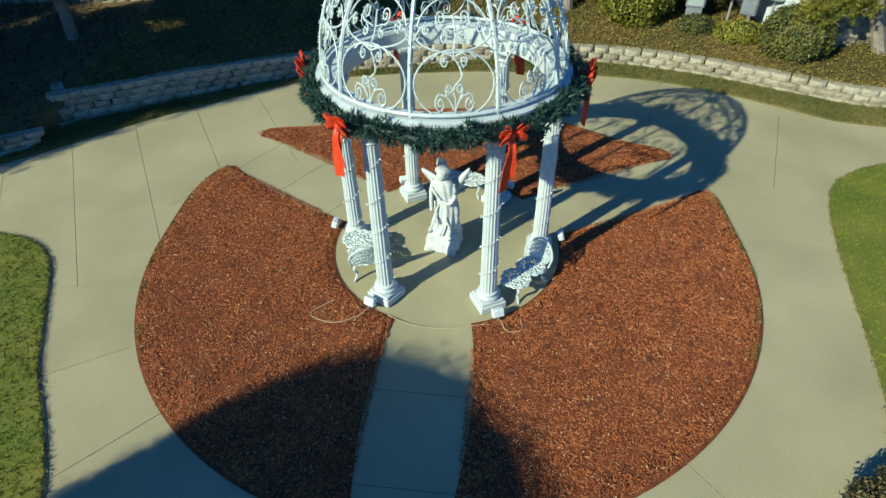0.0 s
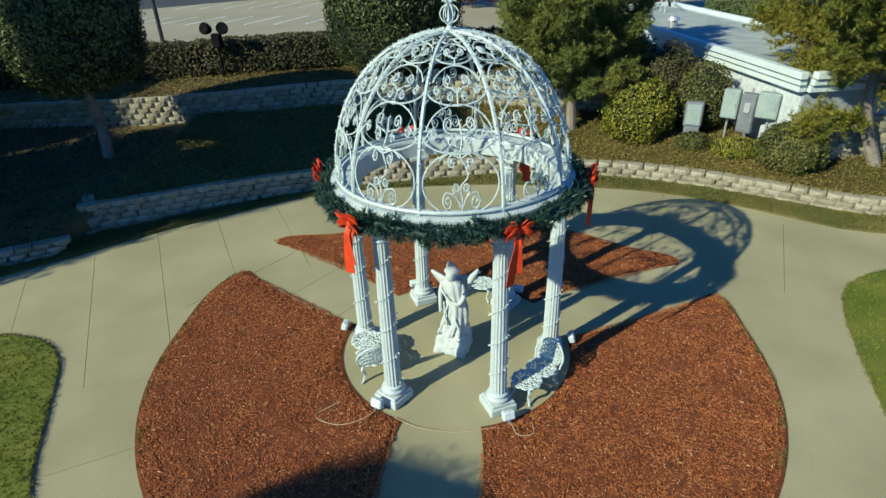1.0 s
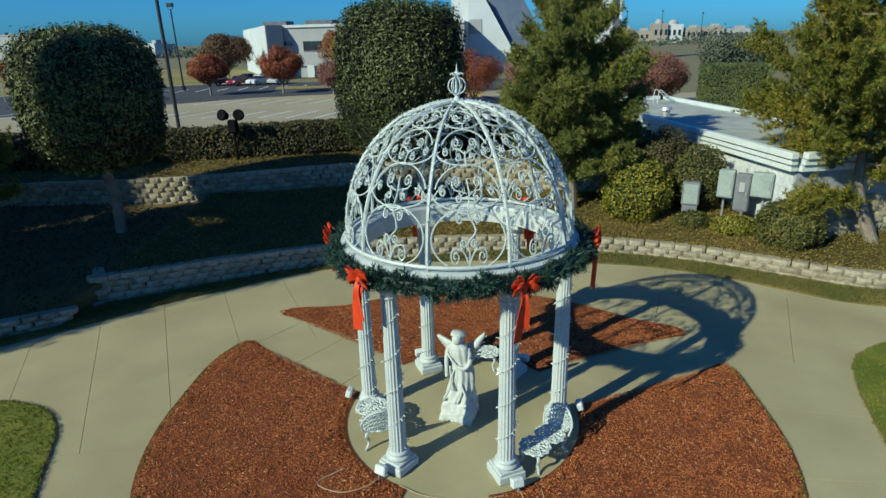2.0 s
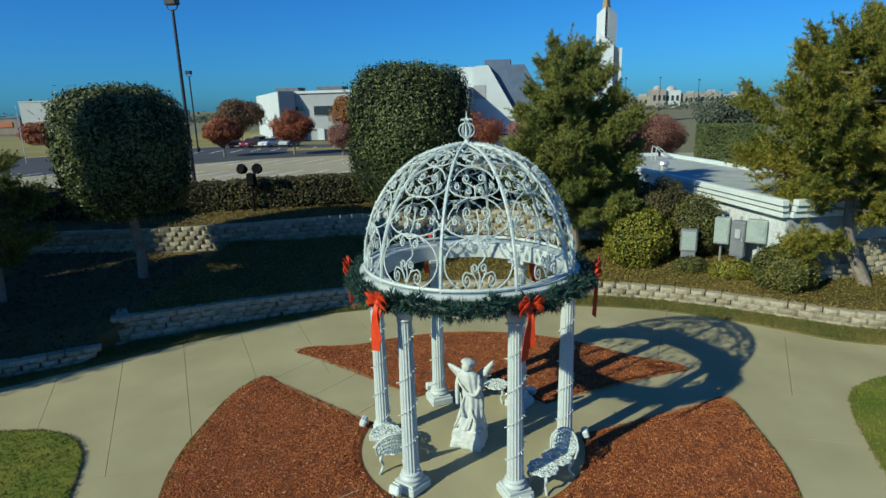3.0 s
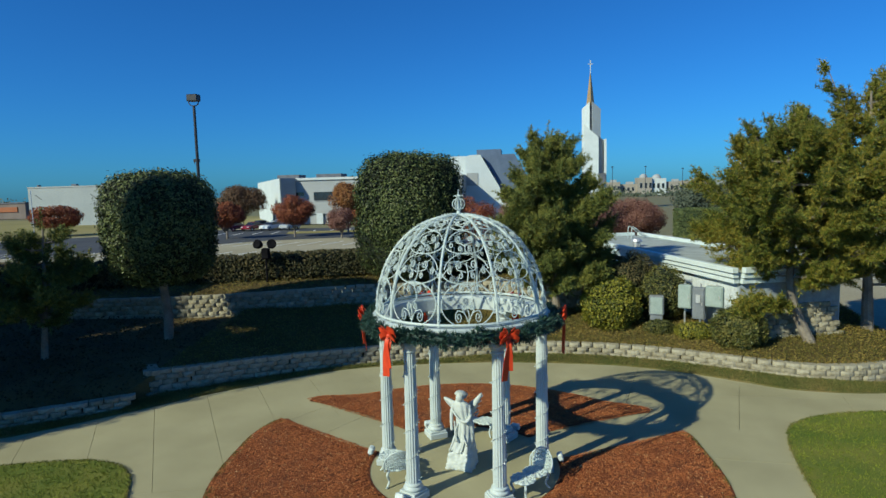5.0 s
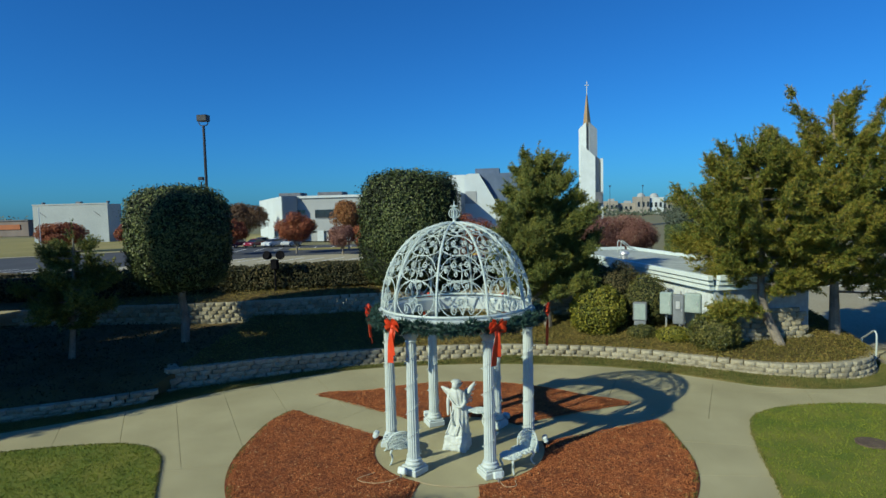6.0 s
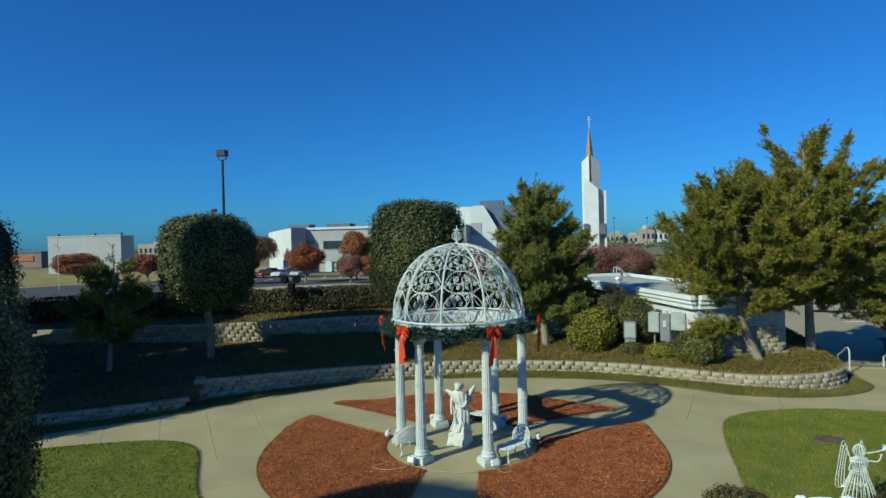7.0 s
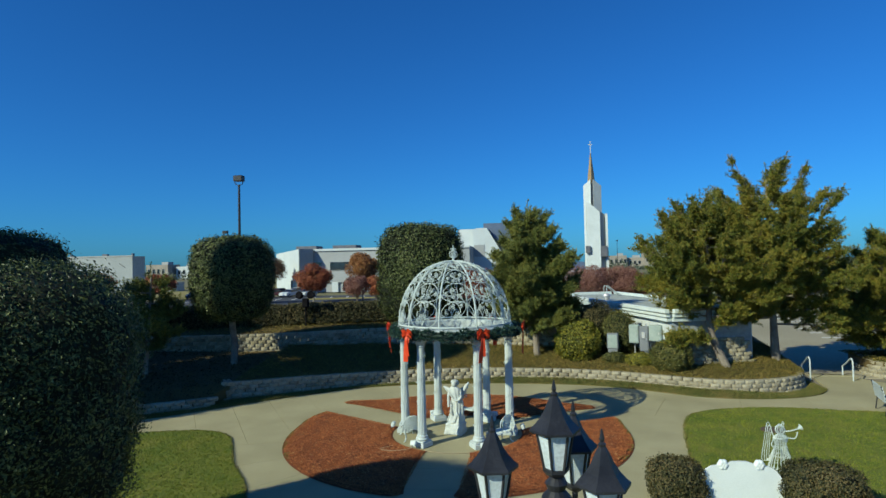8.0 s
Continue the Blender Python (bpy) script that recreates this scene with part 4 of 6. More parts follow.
spot = make_spot()
for k, (x, y, a) in enumerate([(-1.08, -1.86, -25), (1.06, -1.90, 25), (-2.22, 0.20, -90), (2.16, 0.24, 90), (-1.12, 1.86, 200), (1.12, 1.86, 160)]):
    m = pose(x, y, 0.01, 0, 0, a)
    if k == 0:
        spot.matrix_basis = m
    else:
        copy_thing(spot, m)
for pts in ([(-1.06, -1.86), (-1.25, -2.1), (-1.6, -2.25), (-2.0, -2.1), (-1.7, -1.75)], [(1.08, -1.92), (1.2, -2.15), (1.42, -2.1), (1.4, -1.85)], [(-0.75, -1.95), (-0.3, -2.12), (0.3, -2.14), (0.85, -1.98)]):
    bm = bmesh.new()
    tube(bm, [(p.x, p.y, 0.075 if math.hypot(p.x, p.y) > R_SLAB + 0.1 else 0.02) for p in spline(pts, 6)], 0.008, 5)
    tagged(part("power_cord", bm, M["cord"]), "pale power cord lying on the ground", "cord")


# ---- lantern post ----
def make_lantern():
    bm = bmesh.new()
    lathe(bm, [(0.04, -0.42), (0.075, -0.40), (0.115, -0.36), (0.115, -0.335), (0.10, -0.33)], 6)
    ln = part("lantern", bm, M["black"])
    for k in range(6):
        a = radians(60 * k)
        bm = bmesh.new()
        tube(bm, [(0.10 * math.cos(a), 0.10 * math.sin(a), -0.34), (0.165 * math.cos(a), 0.165 * math.sin(a), 0.0)], 0.012, 4)
        part("bar", bm, M["black"], ln)
    bm = bmesh.new()
    lathe(bm, [(0.095, -0.33), (0.155, 0.0)], 6, cap=False)
    part("glass", bm, M["frost"], ln, "frosted pale glass panes")
    bm = bmesh.new()
    lathe(bm, [(0.19, -0.02), (0.225, -0.015), (0.225, 0.005), (0.19, 0.035), (0.14, 0.09), (0.095, 0.16), (0.055, 0.25), (0.03, 0.29), (0.035, 0.31), (0.015, 0.33), (0.022, 0.35), (0.006, 0.43)], 6)
    part("roof", bm, M["black"], ln, "flared black metal roof with a spike")
    return ln


post = thing("street_lamp", (2.77, -13.7, 0), "black cast-iron lamp post with a cluster of frosted lanterns", "street lamp")
bm = bmesh.new()
lathe(bm, [(0.20, 0), (0.20, 0.12), (0.15, 0.18), (0.13, 0.5), (0.085, 0.6), (0.07, 0.75), (0.055, 2.9), (0.075, 2.95), (0.05, 3.05), (0.06, 3.28), (0.13, 3.34), (0.13, 3.40), (0.075, 3.46), (0.10, 3.52), (0.05, 3.57)], 14)
part("post", bm, M["black"], post, smooth=False)
main = make_lantern()
main.parent = post
main.matrix_basis = pose(0, 0, 3.98, 0, 0, 10)
for a in (190, 310, 70):
    d = Vector((math.cos(radians(a)), math.sin(radians(a)), 0))
    bm = bmesh.new()
    tube(bm, spline([d * 0.04 + Vector((0, 0, 3.05)), d * 0.25 + Vector((0, 0, 2.98)), d * 0.50 + Vector((0, 0, 3.10)), d * 0.55 + Vector((0, 0, 3.27))], 6), 0.028, 6)
    part("arm", bm, M["black"], post)
    copy_thing(main, pose(d.x * 0.55, d.y * 0.55, 3.68, 0, 0, a))


# ---- lawn things ----
bench = thing("camelback_bench", (6.95, -5.15, -0.05), "white bench with a solid arched back and round rosettes", "bench", rz=3)
bm = bmesh.new()
half = [(0.0, 1.05), (0.16, 1.04), (0.28, 1.0), (0.36, 0.94), (0.48, 0.96), (0.60, 0.94), (0.74, 0.86), (0.84, 0.72), (0.90, 0.5), (0.90, 0.42)]
outline = [(-x, z) for x, z in reversed(half[1:])] + half + [(0.9, 0.06), (-0.9, 0.06)]
prism(bm, outline, -0.035, 0.035)
bmesh.ops.rotate(bm, verts=bm.verts[:], cent=(0, 0, 0), matrix=Matrix.Rotation(radians(90), 3, "X"))
part("backrest", bm, M["bench_white"], bench)
for x in (-0.36, 0.40):
    bm = bmesh.new()
    for k in range(7):
        a = 2 * math.pi * k / 6
        r = 0.055 if k < 6 else 0.0
        bmesh.ops.create_icosphere(bm, subdivisions=2, radius=0.07, matrix=Matrix.Translation((x + r * math.cos(a), 0, 0.97 + r * math.sin(a))))
    part("rosette", bm, M["bench_white"], bench, smooth=True)
bm = bmesh.new()
box(bm, (0, 0.26, 0.42), (1.7, 0.46, 0.07), 0.015)
part("seat", bm, M["bench_white"], bench)
for x in (-0.8, 0.8):
    bm = bmesh.new()
    box(bm, (x, 0.24, 0.19), (0.12, 0.44, 0.385), 0.015)
    part("leg", bm, M["bench_white"], bench)

bm = bmesh.new()
r = random.Random(11)
for k in range(22):       # bell skirt and bodice of lit wire
    a = 2 * math.pi * k / 22
    tube(bm, spline([(0.42 * math.cos(a), 0.34 * math.sin(a), 0.0), (0.30 * math.cos(a), 0.24 * math.sin(a), 0.42), (0.15 * math.cos(a), 0.12 * math.sin(a), 0.86), (0.19 * math.cos(a), 0.13 * math.sin(a), 1.08), (0.06 * math.cos(a), 0.05 * math.sin(a), 1.18)], 5), 0.009, 4)
for z, rx in ((0.02, 0.42), (0.3, 0.33), (0.6, 0.235), (0.86, 0.15), (1.08, 0.19)):
    tube(bm, [(rx * math.cos(a), rx * 0.78 * math.sin(a), z) for a in [2 * math.pi * j / 24 for j in range(24)]], 0.007, 4, closed=True)
for k in range(6):        # head
    a = math.pi * k / 6
    tube(bm, [(0.12 * math.cos(b) * math.cos(a), 0.12 * math.cos(b) * math.sin(a), 1.31 + 0.14 * math.sin(b)) for b in [2 * math.pi * j / 16 for j in range(16)]], 0.008, 4, closed=True)
for pts in ([(0.18, 0, 1.08), (0.34, -0.12, 1.10), (0.40, -0.16, 1.28)], [(0.10, -0.1, 1.28), (0.24, -0.15, 1.32), (0.38, -0.2, 1.38)], [(-0.18, 0, 1.08), (-0.30, -0.10, 0.9), (-0.12, -0.2, 0.82)]):
    tube(bm, spline(pts, 5), 0.014, 5)
lathe(bm, [(0.02, 0), (0.03, 0.06), (0.09, 0.12)], 12, m=pose(0.36, -0.2, 1.37, 0, 66, 0), cap=False)
for s, wid in ((-1, 0.27), (1, 0.20)):
    for f in (1.0, 0.8, 0.6, 0.4):
        tube(bm, spline([(s * 0.08, 0.16, 1.0), (s * (0.08 + wid * 0.55 * f), 0.2, 1.0 + 0.48 * f), (s * (0.08 + wid * f), 0.22, 0.9), (s * (0.08 + wid * 1.25 * f), 0.22, 0.45), (s * (0.08 + wid * 0.7 * f), 0.2, 0.42), (s * 0.08, 0.16, 0.8)], 6), 0.009, 4)
for v in list(bm.verts)[::5]:
    if r.random() < 0.5:
        d = Vector((r.uniform(-1, 1), r.uniform(-1, 1), r.uniform(-1, 1))).normalized()
        tube(bm, [v.co.copy(), v.co + d * 0.04], 0.009, 4, 0.005)
angel = tagged(part("light_angel", bm, M["bulb"]), "white wire-frame trumpeting angel strung with fairy lights on the lawn", "light figure")
angel.matrix_basis = pose(8.5, -3.25, 0.036, 0, 0, 8) @ Matrix.Scale(0.88, 4)
bm = bmesh.new()
lathe(bm, [(0.0, 0.0), (0.36, 0.0), (0.36, 0.03), (0.32, 0.04), (0.0, 0.045)], 32, cap=False)
tagged(part("manhole_cover", bm, M["iron_brown"]), "round brown iron manhole cover in the lawn", "manhole cover").matrix_basis = pose(9.85, 0.9, 0.03)
side = thing("white_bench", (14.5, 3.4, 0.03), "white slatted bench standing at the lawn's edge", "bench", rz=75)
for k in range(5):
    bm = bmesh.new()
    box(bm, (0, 0.02 * k + 0.25, 0.50 + 0.11 * k), (1.4, 0.025, 0.09), 0.006)
    part("back_slat", bm, M["white"], side)
for k in range(4):
    bm = bmesh.new()
    box(bm, (0, -0.16 + 0.11 * k, 0.44), (1.4, 0.09, 0.025), 0.006)
    part("seat_slat", bm, M["white"], side)
for x in (-0.62, 0.62):
    bm = bmesh.new()
    tube(bm, [(x, -0.2, 0), (x, -0.2, 0.43), (x, 0.2, 0.43), (x, 0.36, 1.0)], 0.02, 6)
    tube(bm, [(x, 0.2, 0.43), (x, 0.26, 0)], 0.02, 6)
    part("frame", bm, M["black"], side)


# ---- plants ----
def topiary(at, radius, low, high, label, trunk=True, count=9000, leaf=0.075, square=0.75, seed=1, ry=None, plan=2.0, turn=0, leaf_mat="holly", taper=0.0):
    """A clipped evergreen: a bare trunk under a drum-shaped crown with a rounded top."""
    g = np.random.default_rng(seed)
    ob = thing("clipped_tree", at, label, "tree", group="clipped evergreens", rz=turn)
    ry = ry or radius
    if trunk:
        bm = bmesh.new()
        tube(bm, spline([(0, 0, -0.2), (0.05, 0.02, (low + 0.6) * 0.35), (-0.04, 0.0, (low + 0.6) * 0.7), (0.02, 0, low + 0.9)], 5), 0.17, 10, 0.14)
        for k in range(6):
            a = k * 1.05 + seed
            tube(bm, spline([(0, 0, low * 0.98), (0.4 * radius * math.cos(a), 0.4 * ry * math.sin(a), low + 0.7), (0.75 * radius * math.cos(a), 0.75 * ry * math.sin(a), low + 1.3)], 4), 0.09, 6, 0.03)
        part("trunk", bm, M["bark"], ob, "bare grey-brown trunk")
    h = (high - low) / 2
    zc = (high + low) / 2

    def surf(d):
        """Distance to the crown's skin along d: between a ball and a drum."""
        x, y, z = d[0] / radius, d[1] / ry, d[2] / h
        p = 2 + square * 3.2
        k = ((abs(x) ** plan + abs(y) ** plan) ** (p / plan) + abs(z) ** p) ** (-1 / p)
        return k * (1 + taper * d[2]) * (1 + 0.055 * blob(d[0] * 3 + seed, d[1] * 3, d[2] * 3) + 0.04 * blob(d[0] * 9, d[1] * 9 + seed, d[2] * 9) + 0.035 * blob(d[0] * 21, d[1] * 21 + seed, d[2] * 21))
    # shell in the colour of shade, just under the leaves
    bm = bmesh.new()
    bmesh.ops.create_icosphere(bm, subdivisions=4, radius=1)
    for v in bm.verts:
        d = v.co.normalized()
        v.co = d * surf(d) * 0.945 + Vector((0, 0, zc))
    part("inner_crown", bm, M["inside_shade"], ob, "near-black shell for the shade inside the crown")
    dirs = g.normal(0, 1, (count, 3))
    dirs[:, 2] *= h / radius
    dirs /= np.linalg.norm(dirs, axis=1)[:, None]
    pts = []
    for d in dirs:
        k = surf(d) * (1.0 + 0.035 * g.normal() - 0.05 * g.random())
        pts.append((d[0] * k, d[1] * k, d[2] * k + zc))
    leaves("crown", pts, dirs, leaf, M[leaf_mat], ob, g, 0.5, 0.36, "dense small dark green leaves")
    spr = dirs[g.random(count) < 200 / count]
    if len(spr):
        tips = [tuple(Vector(d) * surf(d) * 1.01 + Vector((0, 0, zc))) for d in spr if d[2] > 0.2]
        if tips:
            tagged(needles("shoot_tips", tips, [(0, 0, 1)] * len(tips), 0.16, 0.008, 3, M[leaf_mat], ob, g, 0.5, "stray shoots"), kind="stuff")
    return ob


topiary((-11.5, 6.9, bed_z(-11.5, 6.9)), 1.84, 2.0, 5.8, "clipped round-topped holly tree on a bare leaning trunk on the terrace", count=30000, leaf=0.058, seed=2, square=0.6, taper=0.07)
topiary((-3.75, 13.4, 2.0), 2.4, 0.35, 5.65, "big clipped block of holly behind the hedge", count=30000, leaf=0.065, seed=3, square=0.8, ry=1.7)
topiary((-6.3, -10.95, 0.03), 2.3, 1.3, 5.5, "huge clipped evergreen standing on the lawn", trunk=True, count=110000, leaf=0.030, seed=4, square=0.75, plan=3.6, turn=46, leaf_mat="holly")
topiary((-17.2, 0.1, bed_z(-17.2, 0.1)), 2.3, 1.2, 6.3, "tall clipped evergreen in the shaded bed", count=20000, leaf=0.055, seed=5)
# three trees added out of view, only to cast shade on the left beds
topiary((-20.1, -3.95, 0.02), 3.3, 2.4, 9.5, "unseen tall evergreen added to shade the left bed", count=9000, leaf=0.11, seed=6, leaf_mat="holly_shade")
topiary((-19.6, -6.0, 0.02), 1.8, 9.8, 16.6, "unseen high-headed tree added to shade the terrace", count=7000, leaf=0.11, seed=8, leaf_mat="holly_shade")
topiary((-24.8, 0.9, 0.02), 3.6, 2.0, 11.5, "unseen tall evergreen added to shade the left bed", count=8000, leaf=0.12, seed=7, leaf_mat="holly_shade")


def pine(at, height, spread, label, seed, mat="needle", lean=(0, 0), low=0.22, plumes=300, boughs=34, per=10, tuft=0.15, crook=0.0, extra=(), sweep=0.95):
    """A loose pine: tapered trunk, upswept limbs, and plumes of needles at the ends of the twigs."""
    g = np.random.default_rng(seed)
    ob = thing("pine_tree", at, label, "pine tree", group="pines")
    line = spline([(0, 0, -0.15), (lean[0] * 0.35 + crook, lean[1] * 0.3, height * 0.22), (lean[0] * 0.7, lean[1] * 0.65, height * 0.55), (lean[0], lean[1], height * 0.97)], 8)
    bm = bmesh.new()
    tube(bm, line, height * 0.022 + 0.02, 9, 0.03)
    part("trunk", bm, M["bark"], ob, "scaly grey trunk")
    bm = bmesh.new()
    feet, dirs = [], []

    def brush(p, d, ln):
        """One leafy twig: needle tufts set round it from foot to tip."""
        side = d.orthogonal().normalized()
        other = d.cross(side)
        n = max(3, int(ln / 0.055))
        for k in range(n):
            u = (k + g.random()) / n
            a = g.uniform(0, 2 * math.pi)
            r = side * math.cos(a) + other * math.sin(a)
            feet.append(p + d * ln * u)
            dirs.append((d * (0.35 + 0.6 * u) + r * 0.85).normalized())

    def plume(p, d, ln):
        """A loose clump: a leading twig and smaller ones splayed round its foot."""
        brush(p, d, ln * 1.1)
        for k in range(4):
            o = (d + Vector((g.normal(0, 0.75), g.normal(0, 0.75), g.normal(0.1, 0.45)))).normalized()
            brush(p - d * ln * 0.25 * g.random(), o, ln * g.uniform(0.5, 0.95))
    for k in range(boughs + len(extra)):
        t = low + (0.98 - low) * (k + g.random() * 0.9) / boughs
        a = k * 2.4 + g.normal(0, 0.4)
        f = max((t - low) / (1 - low), 0)
        shape = max(1 - f ** 2.0, 0) * 0.76 + 0.24
        shape *= min(0.5 + 2.2 * f, 1)
        ln = spread * shape * g.uniform(0.62, 1.16)
        rise = ln * (0.05 + sweep * f * f + 0.25 * f) * g.uniform(0.6, 1.5) + 0.12 * ln
        if k >= boughs:     # a single low bough
            t, a, ln = extra[k - boughs]
            a, rise, f, shape = radians(a), -0.1, 0.1, 0.9
        p = line[min(int(t * (len(line) - 1)), len(line) - 1)]
        out = Vector((math.cos(a), math.sin(a), 0))
        side = Vector((-math.sin(a), math.cos(a), 0))
        bend = g.normal(0, 0.15) * ln
        limb = spline([p, p + out * ln * 0.5 + side * bend + Vector((0, 0, rise * 0.12)), p + out * ln + Vector((0, 0, rise))], 6)
        tube(bm, limb, 0.022 + 0.010 * ln, 5, 0.012)
        n = max(3, int(plumes * shape * 1.6 / boughs))
        for j in range(n):
            u = 0.14 + 0.86 * ((j + g.random()) / n) ** 0.8
            q = limb[min(int(u * (len(limb) - 1)), len(limb) - 1)]
            s = g.choice((-1, 1)) * (0.35 + 0.65 * g.random())
            d = (out * (0.35 + 0.5 * u) + side * s * (1.1 - 0.7 * u) + Vector((0, 0, g.uniform(-0.35, 1.05) + 0.3 * f))).normalized()
            reach = g.uniform(0.15, 0.34) * ln * (1.15 - 0.6 * u) + 0.12
            tip = q + d * reach
            tube(bm, [q, tip], 0.012, 3, 0.006)
            plume(tip - d * 0.1, (d + Vector((0, 0, 0.5))).normalized(), g.uniform(0.24, 0.46))
            if reach > 0.35:
                plume(q + d * reach * 0.5, (d * 0.6 + Vector((0, 0, 0.8))).normalized(), g.uniform(0.20, 0.36))
    plume(line[-1], Vector((0, 0, 1)), 0.6)
    part("limb_frame", bm, M["bark"], ob)
    needles("crown", feet, dirs, tuft, 0.0095, per, M[mat], ob, g, 0.5, "tufts of green and bronze needles")
    return ob


pine((2.62, 10.9, bed_z(2.62, 10.9)), 7.4, 2.4, "bushy young pine behind the gazebo", 21, "needle_blue", (-0.3, 0.3), 0.30, 2000, 60, sweep=0.3)
pine((10.75, 8.15, bed_z(10.75, 8.15)), 7.4, 3.1, "tall open pine with a leaning trunk on the wall bed", 22, "needle", (-0.7, 0.8), 0.40, 1450, 46, crook=-0.35, extra=((0.27, 200, 2.0),), sweep=0.65)
pine((13.3, 9.8, bed_z(13.3, 9.8)), 8.6, 3.6, "tall open pine with bronze-tipped needles", 23, "needle", (0.0, 0.4), 0.33, 1450, 46, extra=((0.30, 10, 3.0),), sweep=0.7)
pine((19.1, 11.3, 0.62), 6.2, 3.3, "low spreading pine in the raised bed", 24, "needle", (0.3, 0.2), 0.15, 1500, 40, sweep=0.5)
pine((-14.3, 4.4, bed_z(-14.3, 4.4)), 4.4, 1.6, "small dark pine in the shaded bed", 25, "needle_blue", (0.2, 0.2), 0.38, 420, 18, tuft=0.12, sweep=0.1)


def shrub(at, rx, ry, h, mat, label, count, seed, leaf=0.055, name="shrub", flat=0.0):
    g = np.random.default_rng(seed)
    ob = thing(name, at, label, "shrub")
    # near-black shell: painted shade within the shrub
    bm = bmesh.new()
    bmesh.ops.create_icosphere(bm, subdivisions=3, radius=1)
    p = 2 + flat * 6

    def surf(d):
        x, y, z = d[0] / rx, d[1] / ry, d[2] / (h * 0.55)
        k = (abs(x) ** p + abs(y) ** p + abs(z) ** p) ** (-1 / p)
        return k * (1 + 0.16 * (1 - flat) * blob(d[0] * 2.5 + seed, d[1] * 2.5, d[2] * 2.5) + 0.07 * blob(d[0] * 7, d[1] * 7 + seed, d[2] * 7))
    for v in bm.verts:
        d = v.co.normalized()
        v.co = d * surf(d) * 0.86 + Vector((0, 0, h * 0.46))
    part("inner_growth", bm, M["inside_shade"], ob)
    dirs = g.normal(0, 1, (count, 3))
    dirs[:, 2] *= h / (rx + ry)
    dirs /= np.linalg.norm(dirs, axis=1)[:, None]
    pts = []
    for d in dirs:
        k = surf(d) * (1 + 0.05 * g.normal() - 0.05 * g.random())
        pts.append((d[0] * k, d[1] * k, max(d[2] * k + h * 0.46, 0.02)))
    leaves("foliage", pts, dirs, leaf, M[mat], ob, g, 0.55, 0.6)
    return ob


shrub((4.55, 10.3, bed_z(4.55, 10.3) - 0.05), 1.05, 0.95, 1.95, "shrub", "rounded yellow-green shrub on the slope", 13000, 31, 0.044)
shrub((5.6, 11.6, 1.15), 0.85, 0.8, 2.25, "shrub_dull", "brownish shrub against the building", 8000, 32, 0.038)
shrub((6.6, 10.75, 1.1), 0.85, 0.8, 1.85, "shrub_olive", "olive-brown shrub beside the utility boxes", 7000, 33, 0.038)
shrub((6.2, 9.5, bed_z(6.2, 9.5) - 0.05), 0.55, 0.4, 0.5, "shrub_olive", "low green plants round the grey utility box", 3000, 46, 0.03)
shrub((8.9, 9.0, bed_z(8.9, 9.0) - 0.05), 0.5, 0.45, 1.5, "shrub_olive", "loose green shrub against the low building", 5000, 40, 0.038)
shrub((8.45, 8.05, bed_z(8.45, 8.05) - 0.05), 0.85, 0.75, 1.3, "shrub_olive", "dark green rounded shrub on the slope", 12000, 34, 0.038)
shrub((7.3, 8.9, bed_z(7.3, 8.9) - 0.05), 0.75, 0.45, 0.55, "shrub", "low green plants in front of the utility boxes", 4500, 39, 0.03)
shrub((5.65, -5.0, 0.03), 0.6, 0.58, 0.93, "shrub_dull", "clipped ball shrub on the lawn", 14000, 36, 0.026, flat=0.12)
shrub((8.6, -5.15, 0.03), 0.78, 0.7, 0.93, "shrub_dull", "clipped ball shrub beside the white bench", 18000, 37, 0.026, flat=0.12)
shrub((19.4, 10.2, 0.66), 1.1, 0.9, 0.9, "shrub", "low shrub in the raised bed", 2500, 38)


def hedge(a, b, width, low, high, mat, label, count, seed, leaf=0.06):
    g = np.random.default_rng(seed)
    a, b = Vector((*a, 0)), Vector((*b, 0))
    d = (b - a)
    ln = d.length
    d.normalize()
    n = Vector((-d.y, d.x, 0))
    ob = thing("hedge", (a.x, a.y, low), label, "hedge", rz=math.degrees(math.atan2(d.y, d.x)))
    h = high - low
    # near-black box: painted shade within the hedge
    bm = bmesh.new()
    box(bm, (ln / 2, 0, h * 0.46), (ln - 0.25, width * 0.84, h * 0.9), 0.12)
    part("inner_growth", bm, M["inside_shade"], ob)
    pts, nor = [], []
    while len(pts) < count:
        x = g.uniform(0, ln)
        f = g.random() * (2 * h + width)
        lump = 0.10 * blob(x * 1.3 + seed, 0, seed) + 0.04 * blob(x * 5, 2, seed)
        if f < width:
            pts.append((x, f - width / 2, h + lump + 0.03 * g.normal()))
            nor.append((0, 0, 1))
        else:
            s = -1 if f < width + h else 1
            z = g.random() * (h + lump)
            pts.append((x, s * (width / 2 + 0.05 * blob(x * 2, z * 3, seed) + 0.03 * g.normal()), z))
            nor.append((0, s, 0.2))
    for k in range(int(count * width / (2 * ln))):
        e = k % 2
        pts.append((ln * e + 0.05 * g.normal(), g.uniform(-0.5, 0.5) * width, g.random() * h))
        nor.append((2 * e - 1, 0, 0.2))
    leaves("foliage", pts, nor, leaf, M[mat], ob, g, 0.55, 0.6)
    return ob


